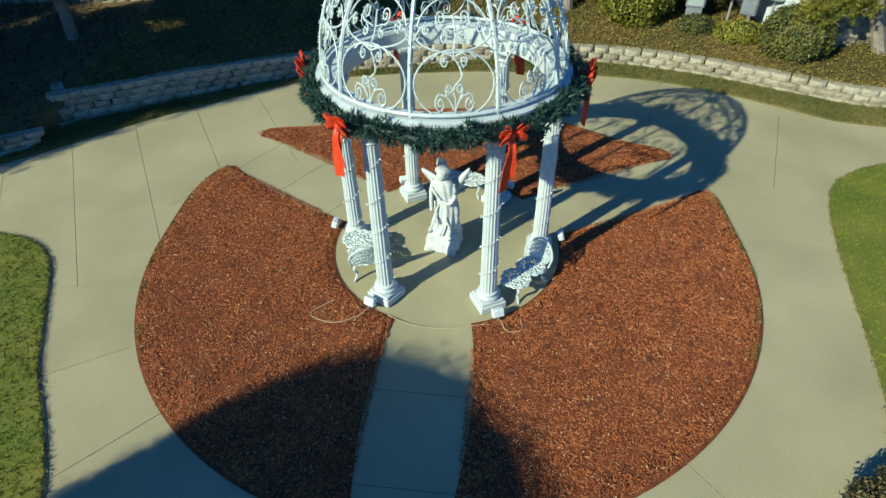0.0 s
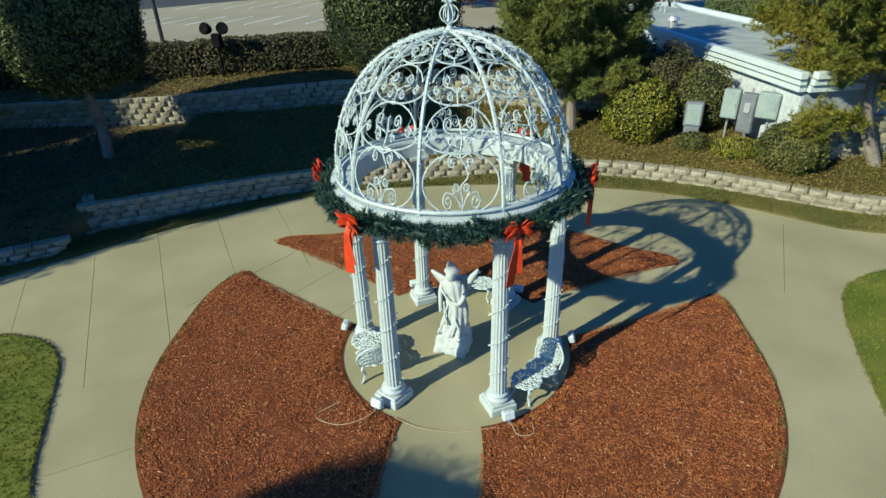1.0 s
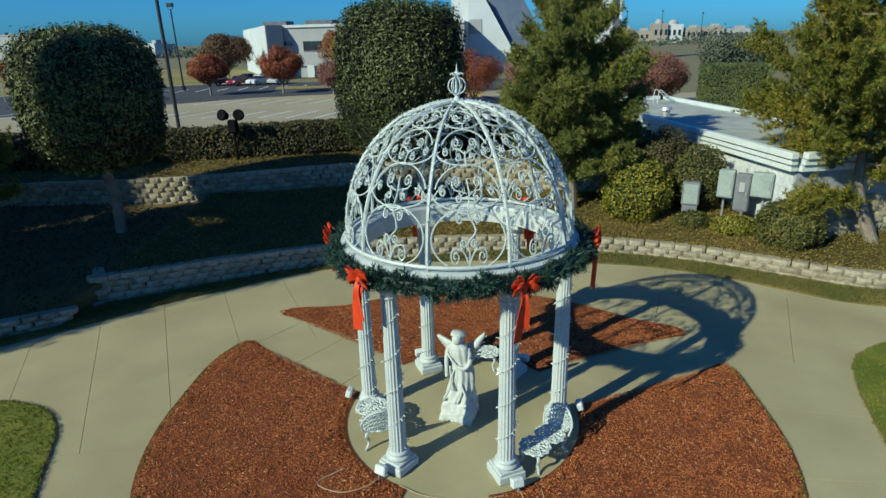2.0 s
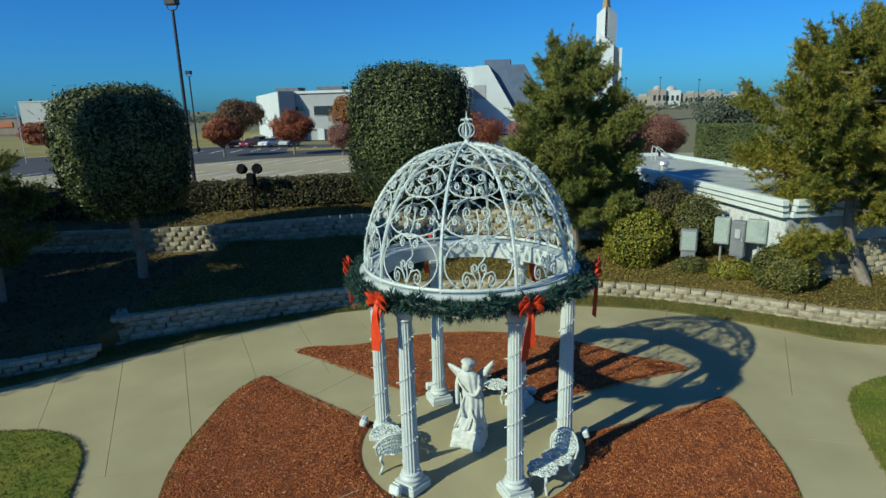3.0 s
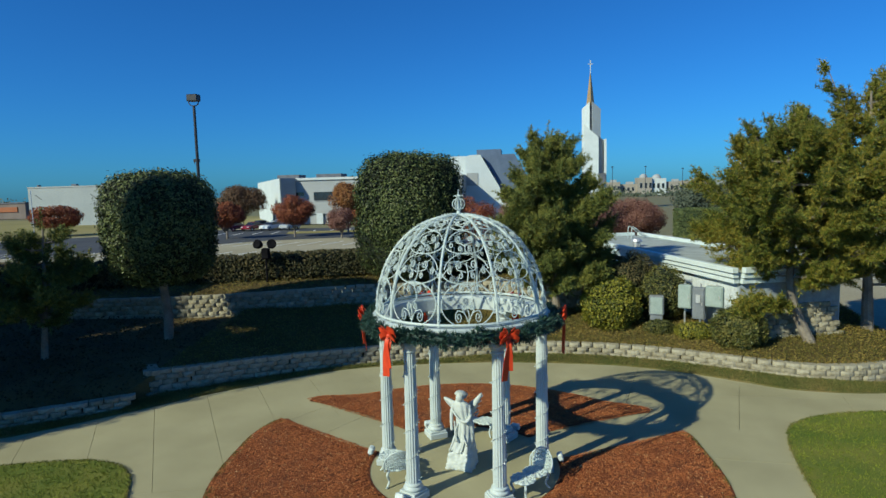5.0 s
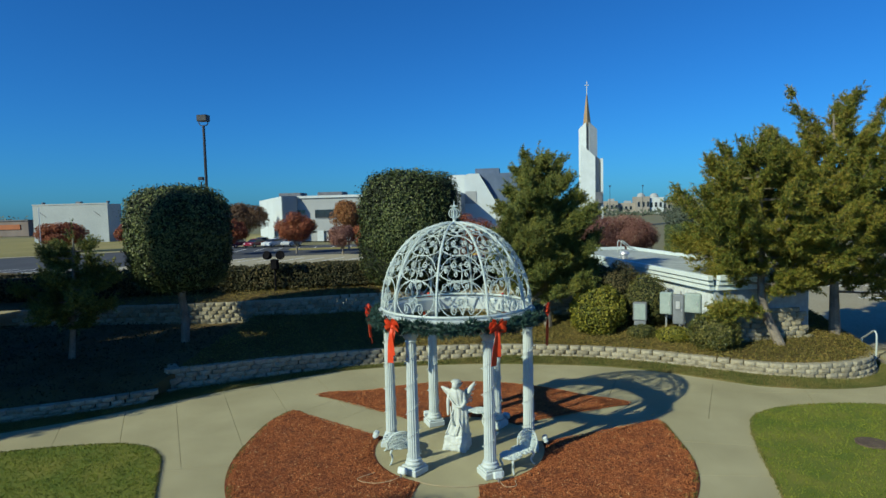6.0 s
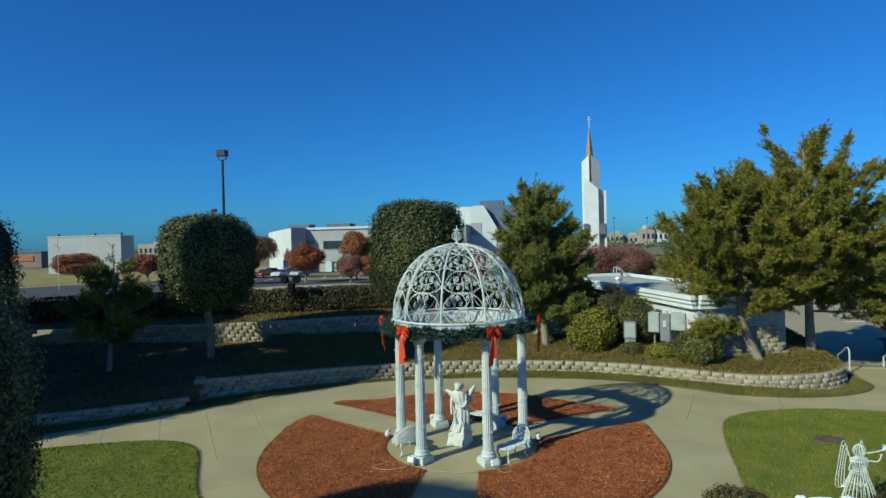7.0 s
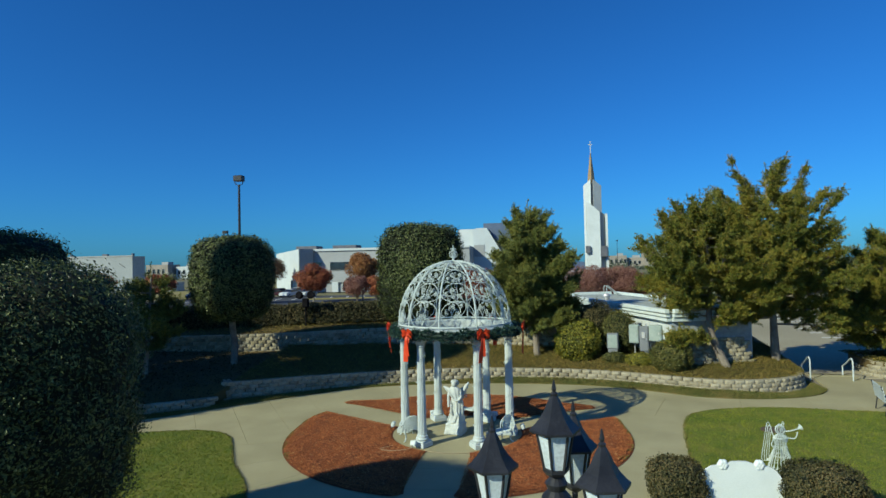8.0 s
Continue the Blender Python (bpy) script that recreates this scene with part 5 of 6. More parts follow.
hedge((-32, 6.6), (-17, 10.9), 1.3, 2.0, 3.3, "shrub_dull", "clipped dark hedge along the parking lot", 8000, 41, 0.07)
hedge((-17, 10.9), (-11.3, 12.8), 1.3, 2.15, 3.3, "shrub_dull", "clipped dark hedge along the parking lot", 8000, 47, 0.055)
hedge((-11.3, 12.8), (-5.6, 14.9), 1.3, 2.3, 3.35, "shrub_dull", "clipped dark hedge along the parking lot", 8000, 42, 0.055)
hedge((-5.6, 14.9), (2.0, 15.6), 1.3, 2.3, 3.3, "shrub_dull", "clipped dark hedge along the parking lot", 7000, 43, 0.06)
hedge((2.2, 13.6), (5.4, 14.2), 1.6, 1.6, 3.0, "shrub_dull", "dark hedge beside the low building", 3500, 44, 0.07)
hedge((14.9, 42.5), (19.4, 42.5), 3.4, 0, 3.9, "far_hedge", "tall clipped green hedge beyond the low building", 14000, 45, 0.075)


def broadleaf(at, radius, low, high, mat, label, count, seed, leaf=0.16, name="autumn_tree"):
    """A small far tree with a rounded crown on a short trunk."""
    g = np.random.default_rng(seed)
    ob = thing(name, at, label, "tree", group="far trees")
    bm = bmesh.new()
    tube(bm, [(0, 0, -0.1), (0.05, 0, low + 0.6)], 0.16, 7, 0.11)
    for k in range(7):
        a = 0.9 * k + seed
        tube(bm, spline([(0, 0, low * 0.7), (0.45 * radius * math.cos(a), 0.45 * radius * math.sin(a), (low + high) / 2 - 0.3), (0.8 * radius * math.cos(a), 0.8 * radius * math.sin(a), (low + high) / 2 + 0.5)], 4), 0.07, 5, 0.02)
    part("trunk", bm, M["bark"], ob)
    h = (high - low) / 2
    lumps = [(g.normal(0, 1, 3), g.uniform(0.30, 0.46)) for _ in range(26)]
    c = np.array([q / np.linalg.norm(q) * 0.62 for q, _ in lumps])
    which = g.integers(0, 26, count)
    d = g.normal(0, 1, (count, 3))
    d /= np.linalg.norm(d, axis=1)[:, None]
    q = c[which] + d * (np.array([r for _, r in lumps])[which] * g.uniform(0.6, 1.05, count))[:, None]
    pts = q * np.array([radius, radius, h]) + np.array([0, 0, (low + high) / 2])
    leaves("crown", pts, d + q, leaf, M[mat], ob, g, 0.6, 0.8)
    return ob


broadleaf((-31.5, 68, 0), 3.15, 1.5, 6.0, "autumn", "round-headed tree in deep red autumn leaf", 22000, 51, 0.10)
broadleaf((-40.8, 66, 0), 2.9, 1.5, 5.4, "autumn", "round-headed tree in red autumn leaf", 20000, 52, 0.10)
broadleaf((-25.4, 74, 0), 2.9, 2.6, 8.0, "autumn_orange", "tree in orange-brown autumn leaf", 16000, 53, 0.11)
broadleaf((-23.4, 64.5, 0), 2.3, 0.9, 4.2, "autumn_purple", "low tree with thin purple-brown leaf", 9000, 54, 0.09)
broadleaf((-20.6, 65, 0), 1.8, 0.8, 4.2, "autumn", "low tree in red autumn leaf", 8000, 55, 0.09)
broadleaf((-55.0, 99, 0), 5.0, 1.5, 8.4, "autumn_brown", "big brown autumn tree far off", 16000, 56, 0.16)
broadleaf((-76.5, 76, 0), 4.3, 1.2, 5.4, "autumn", "spreading tree in red autumn leaf", 18000, 57, 0.12)
broadleaf((-63.2, 76, 0), 3.0, 1.2, 5.0, "autumn", "spreading tree in red autumn leaf", 14000, 58, 0.12)
for k, (x, y, r, h) in enumerate([(3.5, 46, 3.0, 5.3), (8.0, 47, 3.2, 5.4), (11.6, 48, 3.1, 5.2), (13.4, 50, 2.4, 4.6), (0.5, 50, 2.6, 5.2), (-4.6, 52, 3.0, 5.6), (-8.0, 54, 2.6, 5.0)]):
    broadleaf((x, y, 0), r, 0.4, h, "autumn_purple" if k < 5 else "autumn", "low spreading tree in purple-red autumn leaf", 17000, 60 + k, 0.068)
broadleaf((18.6, 47, 0), 3.2, 2.0, 6.6, "far_green", "dark green tree beyond the low building", 12000, 70, 0.12, "green_tree")
g = np.random.default_rng(77)
pts, nor = [], []
for k in range(30000):
    a = g.uniform(-1.25, 1.0)
    d = g.uniform(330, 520)
    pts.append((math.sin(a) * d, math.cos(a) * d, abs(g.normal(0, 2.0)) * (0.6 + 0.7 * abs(math.sin(a * 17)) + 0.3 * math.sin(a * 53))))
    nor.append((0, -1, 0.4))
tagged(leaves("far_woods", pts, nor, 0.75, M["far_green"], None, g, 0.7, 0.7), "hazy belt of trees on the horizon", "trees", kind="stuff")


# ---- buildings ----
def opening(bm_parent, name, c, s, mat, frame_mat, label=""):
    """A window: a frame that stands proud and a pane set back in it."""
    bm = bmesh.new()
    t = 0.08
    x, y, z = c
    w, h = s
    for cx, cz, sx, sz in ((x, z + h / 2, w + t, t), (x, z - h / 2, w + t, t), (x - w / 2, z, t, h), (x + w / 2, z, t, h)):
        box(bm, (cx, y - 0.06, cz), (sx, 0.2, sz))
    win = part(name, bm, frame_mat, bm_parent, label)
    bm = bmesh.new()
    box(bm, (x, y - 0.02, z), (w - 0.02, 0.06, h - 0.02))
    part("pane", bm, mat, win)
    return win


house = thing("office_building", (-46.4, 98, 0), "two-storey white and grey flat-roofed office building", "building")
bm = bmesh.new()
prism(bm, [(0, 0), (1.6, 3.2), (1.6, 40), (-20.5, 40), (-21.6, 36)], 0, 9.3)
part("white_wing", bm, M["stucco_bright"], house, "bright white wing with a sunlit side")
# end of the white wing in grey stucco, so its shade is in the colour
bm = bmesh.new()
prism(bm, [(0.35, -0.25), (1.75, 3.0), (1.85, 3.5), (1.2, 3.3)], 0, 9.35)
part("shaded_end", bm, M["stucco_grey"], house, "white end face greyed for shade")
bm = bmesh.new()
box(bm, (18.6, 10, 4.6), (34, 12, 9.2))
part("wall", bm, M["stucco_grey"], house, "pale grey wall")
bm = bmesh.new()
box(bm, (18.6, 3.9, 9.1), (34.2, 0.4, 0.5), 0.03)
part("parapet", bm, M["stucco"], house)
bm = bmesh.new()
box(bm, (18.6, 3.85, 3.2), (34.1, 0.5, 2.2))
part("storey_band", bm, M["stucco_grey"], house, "plain band between the storeys")
for x, w in ((6.0, 5.6), (-3.2, 5.0)):
    bm = bmesh.new()
    box(bm, (x, 14, 9.75), (w, 4, 1.15), 0.05)
    part("roof_unit", bm, M["roof_dark"], house)
for x, w in ((2.5, 1.9), (7.8, 4.8), (14.6, 4.8), (21.4, 4.8), (28.2, 4.8)):
    opening(house, "window", (x, 4.0, 5.6 if w > 2 else 6.1), (w, 1.8 if w > 2 else 0.8), M["glass"], M["stucco_grey"])
for x in (9.0, 15, 21):
    opening(house, "doorway", (x, 4.0, 1.15), (1.7, 2.0), M["glass"], M["stucco"])
for x in (6.6, 12.4, 18.4):
    bm = bmesh.new()
    box(bm, (x, 3.75, 1.1), (1.4, 0.4, 2.2), 0.02)
    part("entrance_pier", bm, M["stucco_bright"], house, "white pier beside the entrance")
bm = bmesh.new()
box(bm, (-0.62, 0.9, 1.3), (0.3, 0.5, 2.6), 0.02, pose(-4, 6, 0))
part("service_door", bm, M["stucco_grey"], house)

hall = thing("far_hall", (-107.8, 115, 0), "long plain white hall far across the lot", "building")
# front wall takes the greyed stucco: its shade is in the colour
bm = bmesh.new()
box(bm, (0, 2.4, 4.6), (20.2, 4.8, 9.2))
part("wall", bm, M["hall_shade"], hall)
bm = bmesh.new()
box(bm, (14.0, 6, 1.2), (9, 6, 2.4))
part("annex", bm, M["stucco_grey"], hall)
bm = bmesh.new()
box(bm, (0, 0.2, 9.3), (20.4, 0.6, 0.3))
part("parapet", bm, M["stucco_grey"], hall)
for x in (-8.8, 1.0, 8.8):
    bm = bmesh.new()
    box(bm, (x, 2, 9.7), (1.4 if x == 1.0 else 0.5, 0.8, 0.5), 0.05)
    part("roof_vent", bm, M["roof_dark"], hall)
for x in (-7.3, 7.3):
    bm = bmesh.new()
    box(bm, (0, 0, 0), (2.0, 0.06, 0.12), m=pose(x, -0.1, 6.9, 0, 35, 0))
    part("wall_bracket", bm, M["roof_dark"], hall)
shop = thing("far_store", (-193, 170, 0), "low brown store with an orange sign band far off", "building")
bm = bmesh.new()
box(bm, (0, 6, 2.75), (46, 14, 5.5))
part("wall", bm, M["store_wall"], shop)
bm = bmesh.new()
box(bm, (0, -1.1, 3.3), (40, 0.4, 1.7))
part("sign_band", bm, M["orange_roof"], shop, "orange band across the front")
bm = bmesh.new()
box(bm, (0, 6, 5.6), (46.6, 14.6, 0.4))
part("roof", bm, M["roof_dark"], shop)

chapel = thing("chapel", (-8.5, 110, 0), "white chapel with a slanting white wall and grey roof", "church")
bm = bmesh.new()
for y0, y1 in ((0, 14),):
    face = [(-2.4, 0), (8.4, 0), (0.75, 13.3), (-1.4, 13.3), (-2.4, 13.0)]
    lo = [bm.verts.new((x, y0, z)) for x, z in face]
    hi = [bm.verts.new((x, y1, z)) for x, z in face]
    bm.faces.new(lo)
    bm.faces.new(hi[::-1])
    for k in range(5):
        bm.faces.new((lo[k], lo[(k + 1) % 5], hi[(k + 1) % 5], hi[k]))
part("wall", bm, M["stucco_bright"], chapel, "bright white slanting wall")
bm = bmesh.new()
box(bm, (-1.0, -0.05, 8.3), (2.35, 0.14, 2.6))
part("grey_panel", bm, M["stucco_grey"], chapel)
bm = bmesh.new()
for x0, x1, z1 in ((2.2, 9.5, 12.9),):
    face = [(8.6, 0.0), (15.4, 0.0), (7.7, 13.4), (0.95, 13.3)]
    lo = [bm.verts.new((x, 2.0, z)) for x, z in face]
    hi = [bm.verts.new((x, 16, z)) for x, z in face]
    bm.faces.new(lo)
    bm.faces.new(hi[::-1])
    for k in range(4):
        bm.faces.new((lo[k], lo[(k + 1) % 4], hi[(k + 1) % 4], hi[k]))
part("roof_slope", bm, M["slate"], chapel, "slate-blue sloping roof")
bm = bmesh.new()
box(bm, (2.2, 8, 13.8), (5.2, 6, 1.7))
part("roof_unit", bm, M["slate"], chapel)
bm = bmesh.new()
box(bm, (-4.1, 7.5, 6.6), (3.3, 12, 13.2))
part("side_wall", bm, M["stucco"], chapel)
bm = bmesh.new()
box(bm, (15, 14, 1.9), (14, 14, 3.8))
part("low_wing", bm, M["stucco_grey"], chapel)
bm = bmesh.new()
prism(bm, [(8.0, 6.6), (22.4, 6.6), (22.4, 21.2), (8.0, 21.2)], 3.8, 5.4)
for v in bm.verts:
    if v.co.z > 5 and v.co.y < 10:
        v.co.y += 5
part("wing_roof", bm, M["slate"], chapel, "slate-blue roof of the low wing")

tower = thing("steeple", (19.8, 152, 0), "tall white faceted steeple with a gold spire and cross", "steeple")


def blade(name, foot, low_top, high_top, mat, label=""):
    """An upright slab whose top rises from its first corners to its last ones."""
    bm = bmesh.new()
    prism(bm, foot, 0, low_top)
    xs = [p[0] for p in foot]
    for v in bm.verts:
        if v.co.z > 1:
            v.co.z = low_top + (high_top - low_top) * (v.co.x - min(xs)) / (max(xs) - min(xs))
    return part(name, bm, M[mat], tower, label)


blade("left_blade", [(-3.1, 0.6), (-1.25, -1.5), (-1.1, 1.6), (-2.9, 1.8)], 27.1, 28.8, "stucco_bright", "sunlit white blade")
blade("right_blade", [(-0.5, -1.4), (1.8, 0.0), (1.8, 1.8), (-0.5, 1.6)], 28.6, 26.8, "stucco", "white blade turned from the sun")
blade("front_blade", [(-2.6, -1.3), (1.0, -2.2), (1.0, 0.5), (-2.6, 0.5)], 22.8, 19.2, "stucco_bright", "broad white blade with a slanting top")
# this blade is greyed to paint the steeple's shaded side
blade("shaded_blade", [(1.0, -1.6), (2.5, -0.2), (2.5, 1.2), (1.0, 1.2)], 19.6, 18.6, "stucco_grey", "white side greyed for shade")
blade("side_pier", [(2.6, -1.0), (3.2, -1.1), (3.2, 0.6), (2.6, 0.6)], 18.8, 18.8, "stucco_bright")
bm = bmesh.new()
box(bm, (-0.85, -0.6, 24.4), (0.85, 0.5, 8.2))
louvre = part("louvre", bm, M["roof_dark"], tower, "dark vertical slot")
for k in range(7):
    bm = bmesh.new()
    box(bm, (-0.85, -0.95, 21.6 + 1.0 * k), (0.7, 0.14, 0.12), 0.01)
    part("slat", bm, M["stucco_grey"], louvre)
for x, w, z, h in ((-2.4, 1.2, 8.8, 2.0), (1.9, 1.9, 8.2, 3.0)):
    bm = bmesh.new()
    box(bm, (x, -1.75, z), (w, 1.1, h), 0.03)
    part("plant_screen", bm, M["roof_dark"], tower, "dark louvred screen")
bm = bmesh.new()
lathe(bm, [(1.05, 27.8), (0.92, 29.4), (0.12, 36.4)], 4, c=(-0.9, 0, 0))
part("spire", bm, M["copper"], tower, "slim gold-coloured spire")
bm = bmesh.new()
box(bm, (0, 0, 37.9), (0.2, 0.2, 3.6), m=pose(-0.9, 0, 0))
box(bm, (0, 0, 38.7), (1.1, 0.2, 0.2), m=pose(-0.9, 0, 0))
part("cross", bm, M["stucco"], tower)
for x, y, w, h, mat in ((58, 400, 12, 9, "tan_wall"), (69, 404, 14, 7.5, "tan_wall"), (80, 400, 9, 11.5, "tan_wall"), (89, 402, 10, 10.8, "stucco"), (99, 404, 12, 8.5, "tan_wall"), (112, 408, 16, 9, "tan_wall"), (128, 410, 16, 7.5, "stucco_grey"), (-216, 300, 14, 8.8, "tan_wall"), (-203, 305, 8, 7.5, "stucco"), (-252, 380, 24, 7, "stucco_grey")):
    ob = thing("far_building", (x, y, 0), "flat-roofed building on the hazy skyline", "building", group="skyline")
    bm = bmesh.new()
    box(bm, (0, 0, h / 2), (w, 12, h))
    part("wall", bm, M[mat], ob)
    for k in range(int(w / 3)):
        opening(ob, "window", (-w / 2 + 2 + 3 * k, -6, h * 0.55), (1.6, h * 0.3), M["glass"], M["stucco_grey"])
    bm = bmesh.new()
    if h > 10:
        bmesh.ops.create_uvsphere(bm, u_segments=14, v_segments=8, radius=w * 0.3, matrix=pose(0, 0, h))
    else:
        box(bm, (w * 0.2, 0, h + 0.8), (w * 0.3, 5, 1.6))
    part("roof", bm, M["stucco_grey"], ob)

# low flat-roofed building beside the pines
shed = thing("low_building", (7.3, 12.3, 0), "low white building with a flat gravel roof and stepped pale fascia", "building", rz=-74)
L, W, B = 4.1, 4.1, 11.4
bm = bmesh.new()
box(bm, ((L - B) / 2, W / 2, 1.5), (L + B - 0.2, W - 0.2, 3.0))
part("wall", bm, M["stucco"], shed)
for z, o, t in ((2.78, 0.02, 0.18), (2.97, 0.10, 0.16), (3.16, 0.18, 0.18)):
    for c, d in ((((L - B) / 2, -o, z), (L + B + 2 * o, 0.22, t)), (((L - B) / 2, W + o, z), (L + B + 2 * o, 0.22, t)), ((L + o, W / 2, z), (0.22, W - 0.24, t)), ((-B - o, W / 2, z), (0.22, W - 0.24, t))):
        bm = bmesh.new()
        box(bm, c, d, 0.012)
        part("fascia", bm, M["trim_green"], shed, "stepped pale green-white fascia")
bm = bmesh.new()
box(bm, ((L - B) / 2, W / 2, 2.86), (L + B - 0.1, W - 0.1, 0.1))
part("soffit", bm, M["stucco"], shed)
bm = bmesh.new()
box(bm, ((L - B) / 2, W / 2, 3.04), (L + B - 0.25, W - 0.25, 0.08))
part("roof", bm, M["roof_gravel"], shed, "grey gravel roof")
# thin panel over the end wall, its grey painting the wall's shade
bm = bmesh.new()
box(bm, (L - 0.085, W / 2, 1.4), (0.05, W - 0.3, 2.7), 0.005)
part("end_panel", bm, M["hall_shade"], shed, "end wall greyed for shade")
for dx in (0.0, 0.45):
    bm = bmesh.new()
    tube(bm, spline([(-9.7 + dx, 3.85, 3.08), (-9.7 + dx, 3.3, 3.38), (-9.7 + dx, 2.9, 3.7), (-9.7 + dx, 2.72, 3.72), (-9.7 + dx, 2.68, 3.08)], 6), 0.025, 6)
    part("hatch_rail", bm, M["white"], shed, "curved white rail beside the roof hatch")
for y, z in ((3.6, 3.21), (3.3, 3.38), (3.0, 3.62)):
    bm = bmesh.new()
    tube(bm, [(-9.7, y, z), (-9.25, y, z)], 0.02, 6)
    part("hatch_rung", bm, M["white"], shed)
bm = bmesh.new()
lathe(bm, [(0.18, 3.06), (0.18, 3.3), (0.26, 3.33), (0.2, 3.45), (0.02, 3.5)], 12, c=(-5.2, 1.0, 0))
part("roof_cowl", bm, M["steel"], shed)


# ---- cars ----
def make_car(mat):
    ob = thing("car", label=mat.split("_")[1] + " saloon car parked in a bay", category="car", group="parked cars")
    bm = bmesh.new()
    side = [(-2.2, 0.35), (2.2, 0.35), (2.25, 0.7), (2.05, 0.88), (1.1, 0.98), (-1.75, 1.0), (-2.2, 0.9)]
    for s, w in ((1, 0.88),):
        a = [bm.verts.new((x, -w, z)) for x, z in side]
        b = [bm.verts.new((x, w, z)) for x, z in side]
        bm.faces.new(a)
        bm.faces.new(b[::-1])
        for k in range(7):
            bm.faces.new((a[k], a[(k + 1) % 7], b[(k + 1) % 7], b[k]))
    bmesh.ops.bevel(bm, geom=bm.edges[:], offset=0.06, segments=2, affect="EDGES")
    part("body", bm, M[mat], ob, smooth=False)
    bm = bmesh.new()
    cab = [(-1.7, 0.98, 0.80), (1.05, 0.97, 0.80), (0.35, 1.42, 0.66), (-1.15, 1.44, 0.66)]
    a = [bm.verts.new((x, -w, z)) for x, z, w in cab]
    b = [bm.verts.new((x, w, z)) for x, z, w in cab]
    bm.faces.new(a)
    bm.faces.new(b[::-1])
    for k in range(4):
        bm.faces.new((a[k], a[(k + 1) % 4], b[(k + 1) % 4], b[k]))
    part("windows", bm, M["glass"], ob)
    bm = bmesh.new()
    box(bm, (-0.4, 0, 1.45), (1.45, 1.3, 0.05), 0.02)
    part("roof", bm, M[mat], ob)
    for x in (-1.4, 1.4):
        for y in (-0.82, 0.82):
            bm = bmesh.new()
            lathe(bm, [(0.1, -0.1), (0.30, -0.1), (0.33, -0.06), (0.33, 0.06), (0.30, 0.1), (0.1, 0.1)], 16, m=pose(x, y, 0.33, 90))
            wheel = part("wheel", bm, M["rubber"], ob)
            bm = bmesh.new()
            lathe(bm, [(0.05, -0.11), (0.2, -0.105), (0.2, 0.105), (0.05, 0.11)], 12, m=pose(x, y, 0.33, 90))
            part("rim", bm, M["steel"], wheel)
    for y in (-0.62, 0.62):
        bm = bmesh.new()
        box(bm, (2.2, y, 0.72), (0.1, 0.36, 0.14), 0.02)
        part("headlight", bm, M["frost"], ob)
    return ob


proto = {k: make_car(k) for k in ("car_white", "car_dark", "car_red", "car_silver")}
used = set()
for kind, x, y, a in (("car_dark", -49.2, 84.0, 262), ("car_dark", -47.4, 90.2, 262), ("car_red", -45.9, 84.4, 262), ("car_white", -42.6, 84.6, 258), ("car_silver", -39.4, 85.2, 262), ("car_silver", -44.2, 90.6, 262), ("car_dark", -60.2, 82.0, 280), ("car_dark", -70, 44.0, 300), ("car_dark", 47, 62, 20), ("car_silver", 52, 60, 20)):
    m = pose(x, y, 0.0, 0, 0, a)
    if kind in used:
        copy_thing(proto[kind], m)
    else:
        proto[kind].matrix_basis = m
        used.add(kind)


# ---- lot lamps, utility boxes, railings ----
def lot_lamp(at, h):
    ob = thing("parking_lamp", at, "tall dark parking lot light pole with a square floodlight head", "street lamp", group="parking lot lamps")
    bm = bmesh.new()
    lathe(bm, [(0.3, 0), (0.3, 0.7), (0.13, 0.72), (0.10, h - 0.75)], 10)
    part("pole", bm, M["black"], ob)
    bm = bmesh.new()
    for s in (-1, 1):
        tube(bm, spline([(0, 0, h - 0.78), (s * 0.24, 0, h - 0.74), (s * 0.38, 0, h - 0.55), (s * 0.38, 0, h - 0.3)], 4), 0.04, 5)
    part("yoke", bm, M["black"], ob)
    bm = bmesh.new()
    box(bm, (0, 0, h - 0.2), (0.82, 0.6, 0.5), 0.04)
    part("lamp_head", bm, M["black"], ob)
    return ob


lot_lamp((-23.0, 29.2, 0), 13.6)
lot_lamp((-50.0, 75, 0), 12.0)
for x, y in ((-27.5, 33), (-31, 42), (-66, 60)):
    ob = thing("sign_pole", (x, y, 0), "thin grey pole standing in the lot", "pole")
    bm = bmesh.new()
    tube(bm, [(0, 0, 0), (0, 0, 7.5)], 0.05, 7)
    part("pole", bm, M["steel"], ob)
for x, y, h in ((62, 300, 16), (75, 280, 14), (40, 260, 15)):
    lot_lamp((x, y, 0), h)

bm = bmesh.new()
twin = thing("garden_floodlight", (-10.1, 12.3, top_z(-10.1, 12.3)), "black twin-headed floodlight on a short post by the hedge", "floodlight")
tube(bm, [(0, 0, -0.1), (0, 0, 1.2)], 0.05, 8)
part("post", bm, M["matt_black"], twin)
bm = bmesh.new()
box(bm, (0, 0, 1.3), (0.36, 0.24, 0.5), 0.05)
part("control_box", bm, M["matt_black"], twin)
for s in (-1, 1):
    bm = bmesh.new()
    lathe(bm, [(0.04, -0.15), (0.12, -0.13), (0.17, 0.0), (0.175, 0.09), (0.155, 0.11), (0.0, 0.08)], 16, m=pose(s * 0.32, -0.05, 1.72, 70, 0, s * 15) @ Matrix.Scale(1.2, 4), cap=False)
    part("lamp_head", bm, M["matt_black"], twin)

